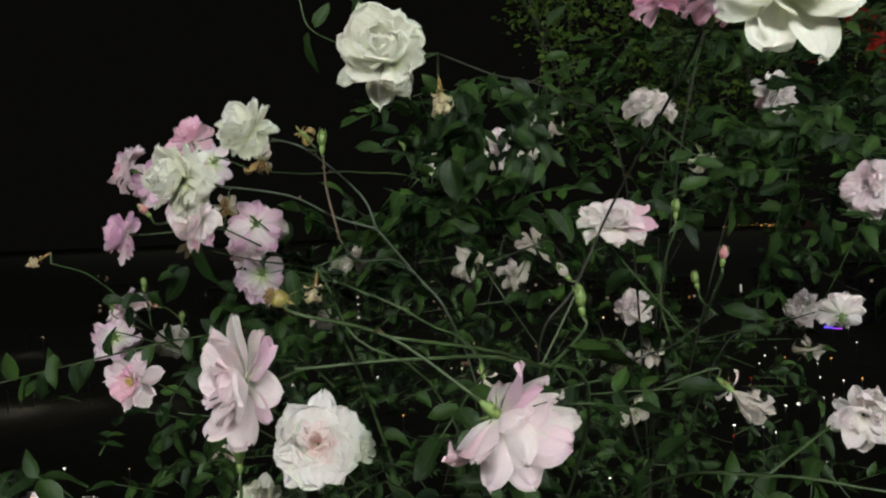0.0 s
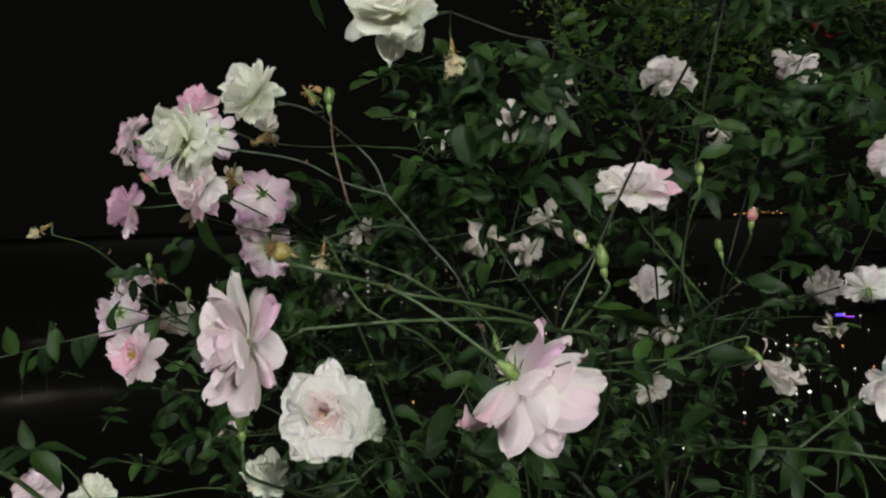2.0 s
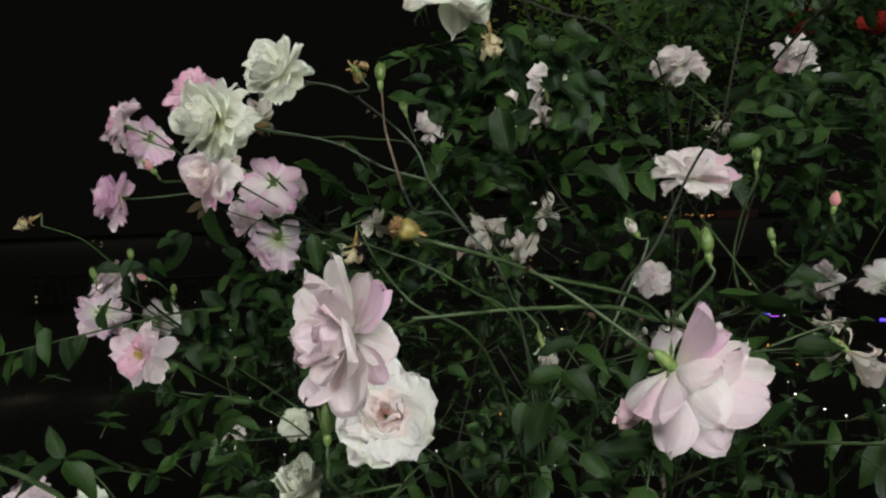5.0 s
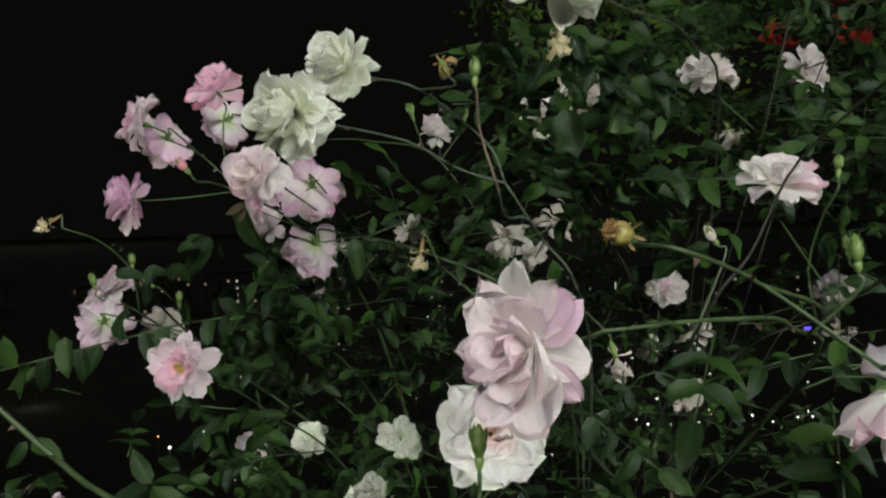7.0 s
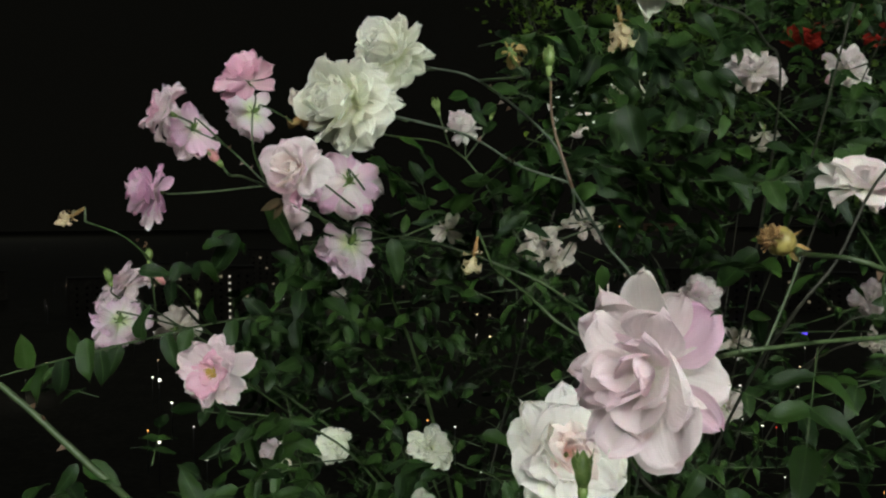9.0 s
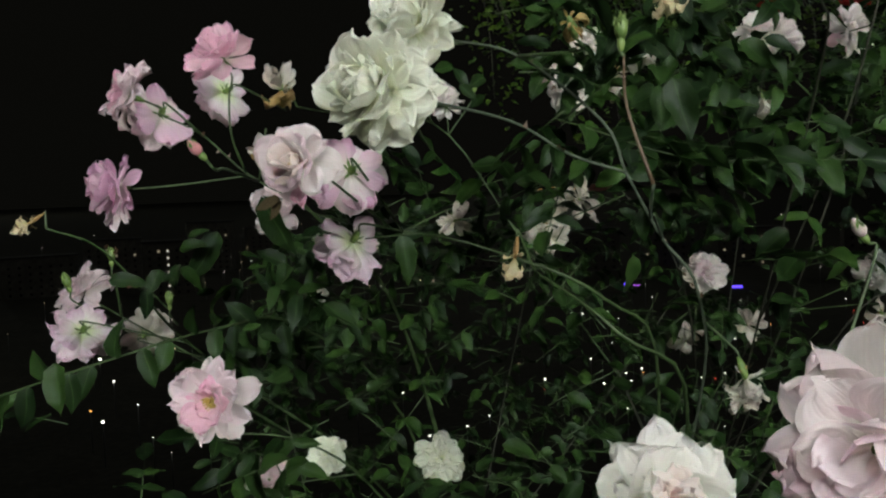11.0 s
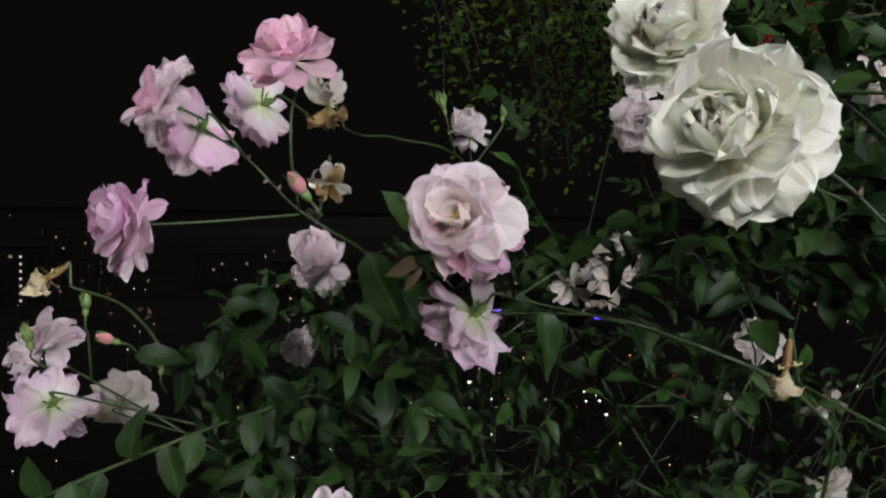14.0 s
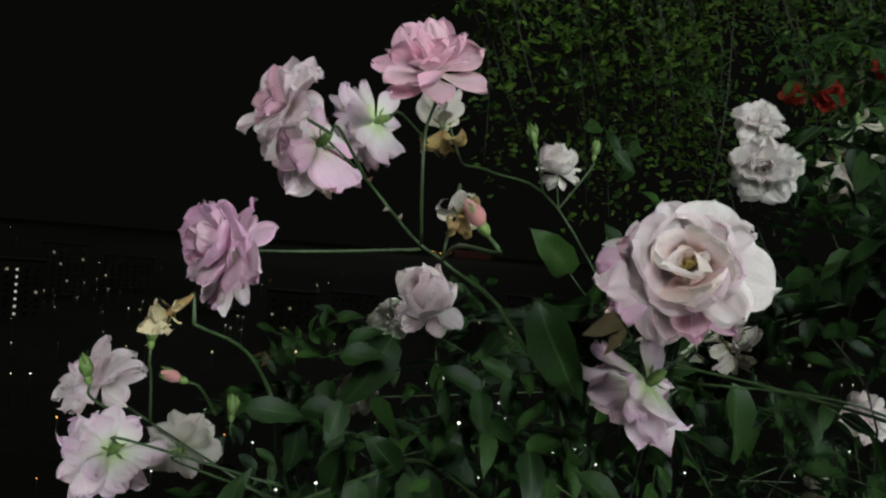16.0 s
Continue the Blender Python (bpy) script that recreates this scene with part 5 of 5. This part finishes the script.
bloom((0.141, 0.453, 1.616), (-0.1, -0.5, 0.7), 0.034, "rosette", "pink", P, 27, target=(0.142, 0.473, 1.601))
bloom((0.118, 0.473, 1.621), (-0.4, -0.4, 0.6), 0.032, "rosette", "pink", P, 28, target=(0.142, 0.473, 1.601))
bloom((0.333, 1.406, 1.686), (-0.25, -0.45, 0.70), 0.078, "rosette", "blush", P, 29)
bloom((0.621, 1.622, 1.725), (0.2, -0.7, 0.1), 0.078, "rosette", "blush", "pale pink rose high on the bush", 30, back="pink")
bloom((0.177, 0.914, 1.498), (-0.05, -0.45, 0.88), 0.073, "core", "blush", "pale pink rose opening upwards beside a grey cane", 31, heart="blush", outer=[
    (270, 78, 1.0, 1.0, "open", "blush"), (300, 66, 1.05, 1.0, "broad", "blush"), (240, 88, 0.95, 1.0, "open", "blush"), (205, 82, 0.9, 1.0, "broad", "blush"), (330, 58, 0.9, 1.0, "broad", "blush"), (172, 90, 0.8, 1.0, "open", "blush"),
    (100, 82, 1.15, 1.05, "broad", "pink"), (66, 66, 1.15, 1.0, "broad", "pink"), (135, 88, 1.0, 1.0, "open", "blush"), (20, 56, 0.95, 1.0, "broad", "pale"), (255, 58, 0.9, 1.0, "folded", "blush"), (120, 62, 0.9, 1.0, "folded", "pale")])
bloom((0.341, 1.600, 1.345), (-0.1, -0.8, 0.25), 0.062, "rosette", "blush", "pale rose with a pink heart deep in the bush", 32, heart="pale")
bloom((0.250, 0.769, 1.346), (0.5, -0.3, -0.5), 0.060, "hanging", "faded", F, 33)
bloom((0.045, 1.510, 1.442), (-0.2, -0.6, 0.3), 0.072, "wilted", "faded", F, 34)
bloom((0.139, 1.750, 1.405), (0.1, -0.6, 0.2), 0.074, "wilted", "faded", F, 35)
bloom((0.174, 1.700, 1.467), (0.1, -0.6, 0.5), 0.070, "wilted", "faded", F, 36)
bloom((0.174, 1.486, 1.682), (0.1, -0.3, -1), 0.080, "hanging", "faded", F, 37)
bloom((0.145, 1.480, 1.637), (0.1, -0.3, -1), 0.070, "hanging", "faded", F, 38)
bloom((0.496, 1.685, 1.619), (0.1, -0.3, -1), 0.062, "hanging", "faded", F, 39)
bloom((0.648, 1.604, 1.330), (-0.6, -0.6, 0.2), 0.066, "semi", "blush", "pale rose against the lights of the town", 40)
bloom((0.562, 1.255, 1.360), (0.2, 0.5, 0.4), 0.064, "blown", "blush", "pale rose against the lights of the town", 41)
bloom((0.659, 1.597, 1.255), (0.2, -0.5, -0.4), 0.055, "wilted", "faded", F, 42)
bloom((0.583, 1.216, 1.537), (-0.7, -0.55, 0.1), 0.074, "rosette", "pale", P, 43)
bloom((0.378, 0.804, 1.315), (-0.2, -0.6, -0.1), 0.060, "blown", "blush", P, 44)
bloom((0.337, 1.469, 1.282), (0.1, -0.5, 0.2), 0.056, "wilted", "faded", F, 45)
bloom((-0.130, 1.280, 1.456), (0.0, -0.6, -0.3), 0.040, "wilted", "faded", F, 46)
bloom((0.166, 1.640, 1.707), (-0.45, -0.6, 0.5), 0.061, "rosette", "blush", P, 47)
bloom((0.102, 1.545, 1.634), (-0.55, -0.75, 0.1), 0.071, "double", "blush", "pale blush rose with a tight folded heart", 48)
bloom((-0.027, 1.794, 1.643), (-0.2, -0.4, 0.8), 0.058, "cup", "blush", "small blush rose between two green buds", 49)
bloom((-0.322, 1.430, 1.478), (-0.3, -0.5, 0.6), 0.058, "cup", "pale", P, 50)
bloom((-0.255, 1.880, 1.315), (-0.4, -0.6, 0.3), 0.056, "rosette", "blush", P, 51)
bloom((-0.222, 1.860, 1.419), (-0.4, -0.6, 0.3), 0.054, "rosette", "white", P, 52)
bloom((0.336, 1.660, 1.226), (-0.1, -0.6, -0.2), 0.056, "wilted", "faded", F, 53)
bloom((0.30, 1.42, 1.19), (-0.1, -0.6, -0.2), 0.055, "wilted", "faded", F, 54)
bloom((-0.544, 1.186, 1.475), (-0.62, -0.45, -0.45), 0.027, "hanging", "cream", "dry brown rose head on a bare stem", 55, target=(-0.530, 1.192, 1.470), stem=True)
bloom((-0.305, 1.483, 1.620), (-0.1, -0.3, -0.9), 0.062, "wilted", "faded", F, 56, target=(-0.285, 1.490, 1.603), heart="brown")
bloom((0.003, 1.030, 1.655), (0.1, -0.2, -1), 0.043, "hanging", "cream", D, 57)
bloom((-0.147, 0.994, 1.436), (-0.2, -0.1, -1), 0.032, "hanging", "cream", D, 58, target=(-0.128, 1.005, 1.426))
bloom((-0.138, 0.882, 1.600), (-0.3, -0.4, 0.4), 0.024, "dried", "brown", "dried brown rose hip with withered sepals", 59, target=(-0.146, 0.972, 1.590))
old_hip((-0.103, 0.542, 1.460), (-0.8, -0.2, 0.3), 0.0135, 60, (-0.098, 0.535, 1.455))
bud((-0.114, 0.856, 1.590), (0.02, 0, 1), 0.009, 0.016, None, "green rose bud on a reddish shoot", 61, target=(-0.113, 0.855, 1.572))
bud((-0.154, 0.640, 1.342), (0.0, -0.05, 1), 0.009, 0.019, None, "dark green rose bud before a blush white rose", 76, target=(-0.13, 0.90, 1.20), via=[(-0.152, 0.67, 1.29)])
bud((-0.394, 1.166, 1.538), (-0.5, -0.1, 0.6), 0.011, 0.016, "coral", "half open pink rose bud in green sepals", 62, target=FORK_D, via=[(-0.37, 1.25, 1.52)])
bud((0.104, 0.683, 1.443), (-0.1, 0, 1), 0.010, 0.018, None, "green rose bud on an upright stem", 63, target=(0.080, 0.70, 1.385))
bud((0.245, 0.930, 1.514), (0.05, 0, 1), 0.009, 0.014, None, "green rose bud on an upright stem", 64, target=(0.25, 0.98, 1.36), via=[(0.238, 0.95, 1.46), (0.236, 0.97, 1.41)])
bud((0.272, 0.962, 1.436), (-0.25, 0, 1), 0.009, 0.014, None, "green rose bud on an upright stem", 65, target=(0.28, 0.92, 1.40))
bud((0.250, 0.790, 1.469), (0.1, -0.2, 1), 0.009, 0.012, "coral", "rose bud with a pink tip", 66)
bud((0.127, 0.954, 1.450), (-0.4, 0, 0.6), 0.011, 0.017, "pink", "rose bud showing pink in its green sepals", 67)
bud((-0.075, 1.78, 1.672), (-0.3, 0, 1), 0.010, 0.026, None, "green rose bud beside a small rose", 68, target=(-0.05, 1.79, 1.60))
bud((0.030, 1.80, 1.668), (0.2, 0, 1), 0.012, 0.022, None, "green rose bud beside a small rose", 69, target=(-0.02, 1.80, 1.58))
bud((-0.588, 1.548, 1.391), (-0.25, 0, 1), 0.012, 0.020, None, "green rose bud before a pale rose", 70, target=(-0.545, 1.585, 1.335))
bud((-0.535, 1.571, 1.420), (0.02, 0, 1), 0.011, 0.018, None, "green rose bud on an upright stem", 71, target=(-0.530, 1.590, 1.335), via=[(-0.533, 1.58, 1.38)])
bud((-0.516, 1.564, 1.382), (-0.9, 0, 0.35), 0.012, 0.018, "coral", "half open pink rose bud in brown sepals", 72, target=(-0.47, 1.60, 1.34))
bud((-0.462, 1.545, 1.360), (0.0, 0, 1), 0.010, 0.018, None, "green rose bud among low leaves", 73, target=(-0.455, 1.57, 1.32))
bloom((-0.331, 1.355, 1.541), (-0.1, -0.4, -0.8), 0.042, "wilted", "faded", "half withered white rose on a short stem", 74, target=FORK_D, heart="brown")
# a withered leaf under the open rose
dead_leaf = LEAF_MESHES[2].copy()
dead_leaf.materials.clear()
dead_leaf.materials.append(DEAD_LEAF)
for leaf_foot, leaf_tip in (((-0.322, 1.132, 1.490), (-0.341, 1.122, 1.483)), ((-0.322, 1.132, 1.488), (-0.329, 1.122, 1.474))):
    link_mesh("leaf", dead_leaf, None, bush, BUSH_INV @ frame_of(Vector(leaf_foot), Vector(leaf_tip) - Vector(leaf_foot), (-0.3, -0.7, 0.5), (Vector(leaf_tip) - Vector(leaf_foot)).length, 1.0), "brown withered leaf")
cane([(-0.322, 1.132, 1.490), (-0.29, 1.17, 1.475), (-0.251, 1.250, 1.459)], 0.0008, 0.0011, GREEN_CANE, nodes=False)
bloom((0.040, 0.976, 1.330), (0.2, -0.3, -0.9), 0.040, "hanging", "faded", "last pale petals hanging from a withered rose", 75)
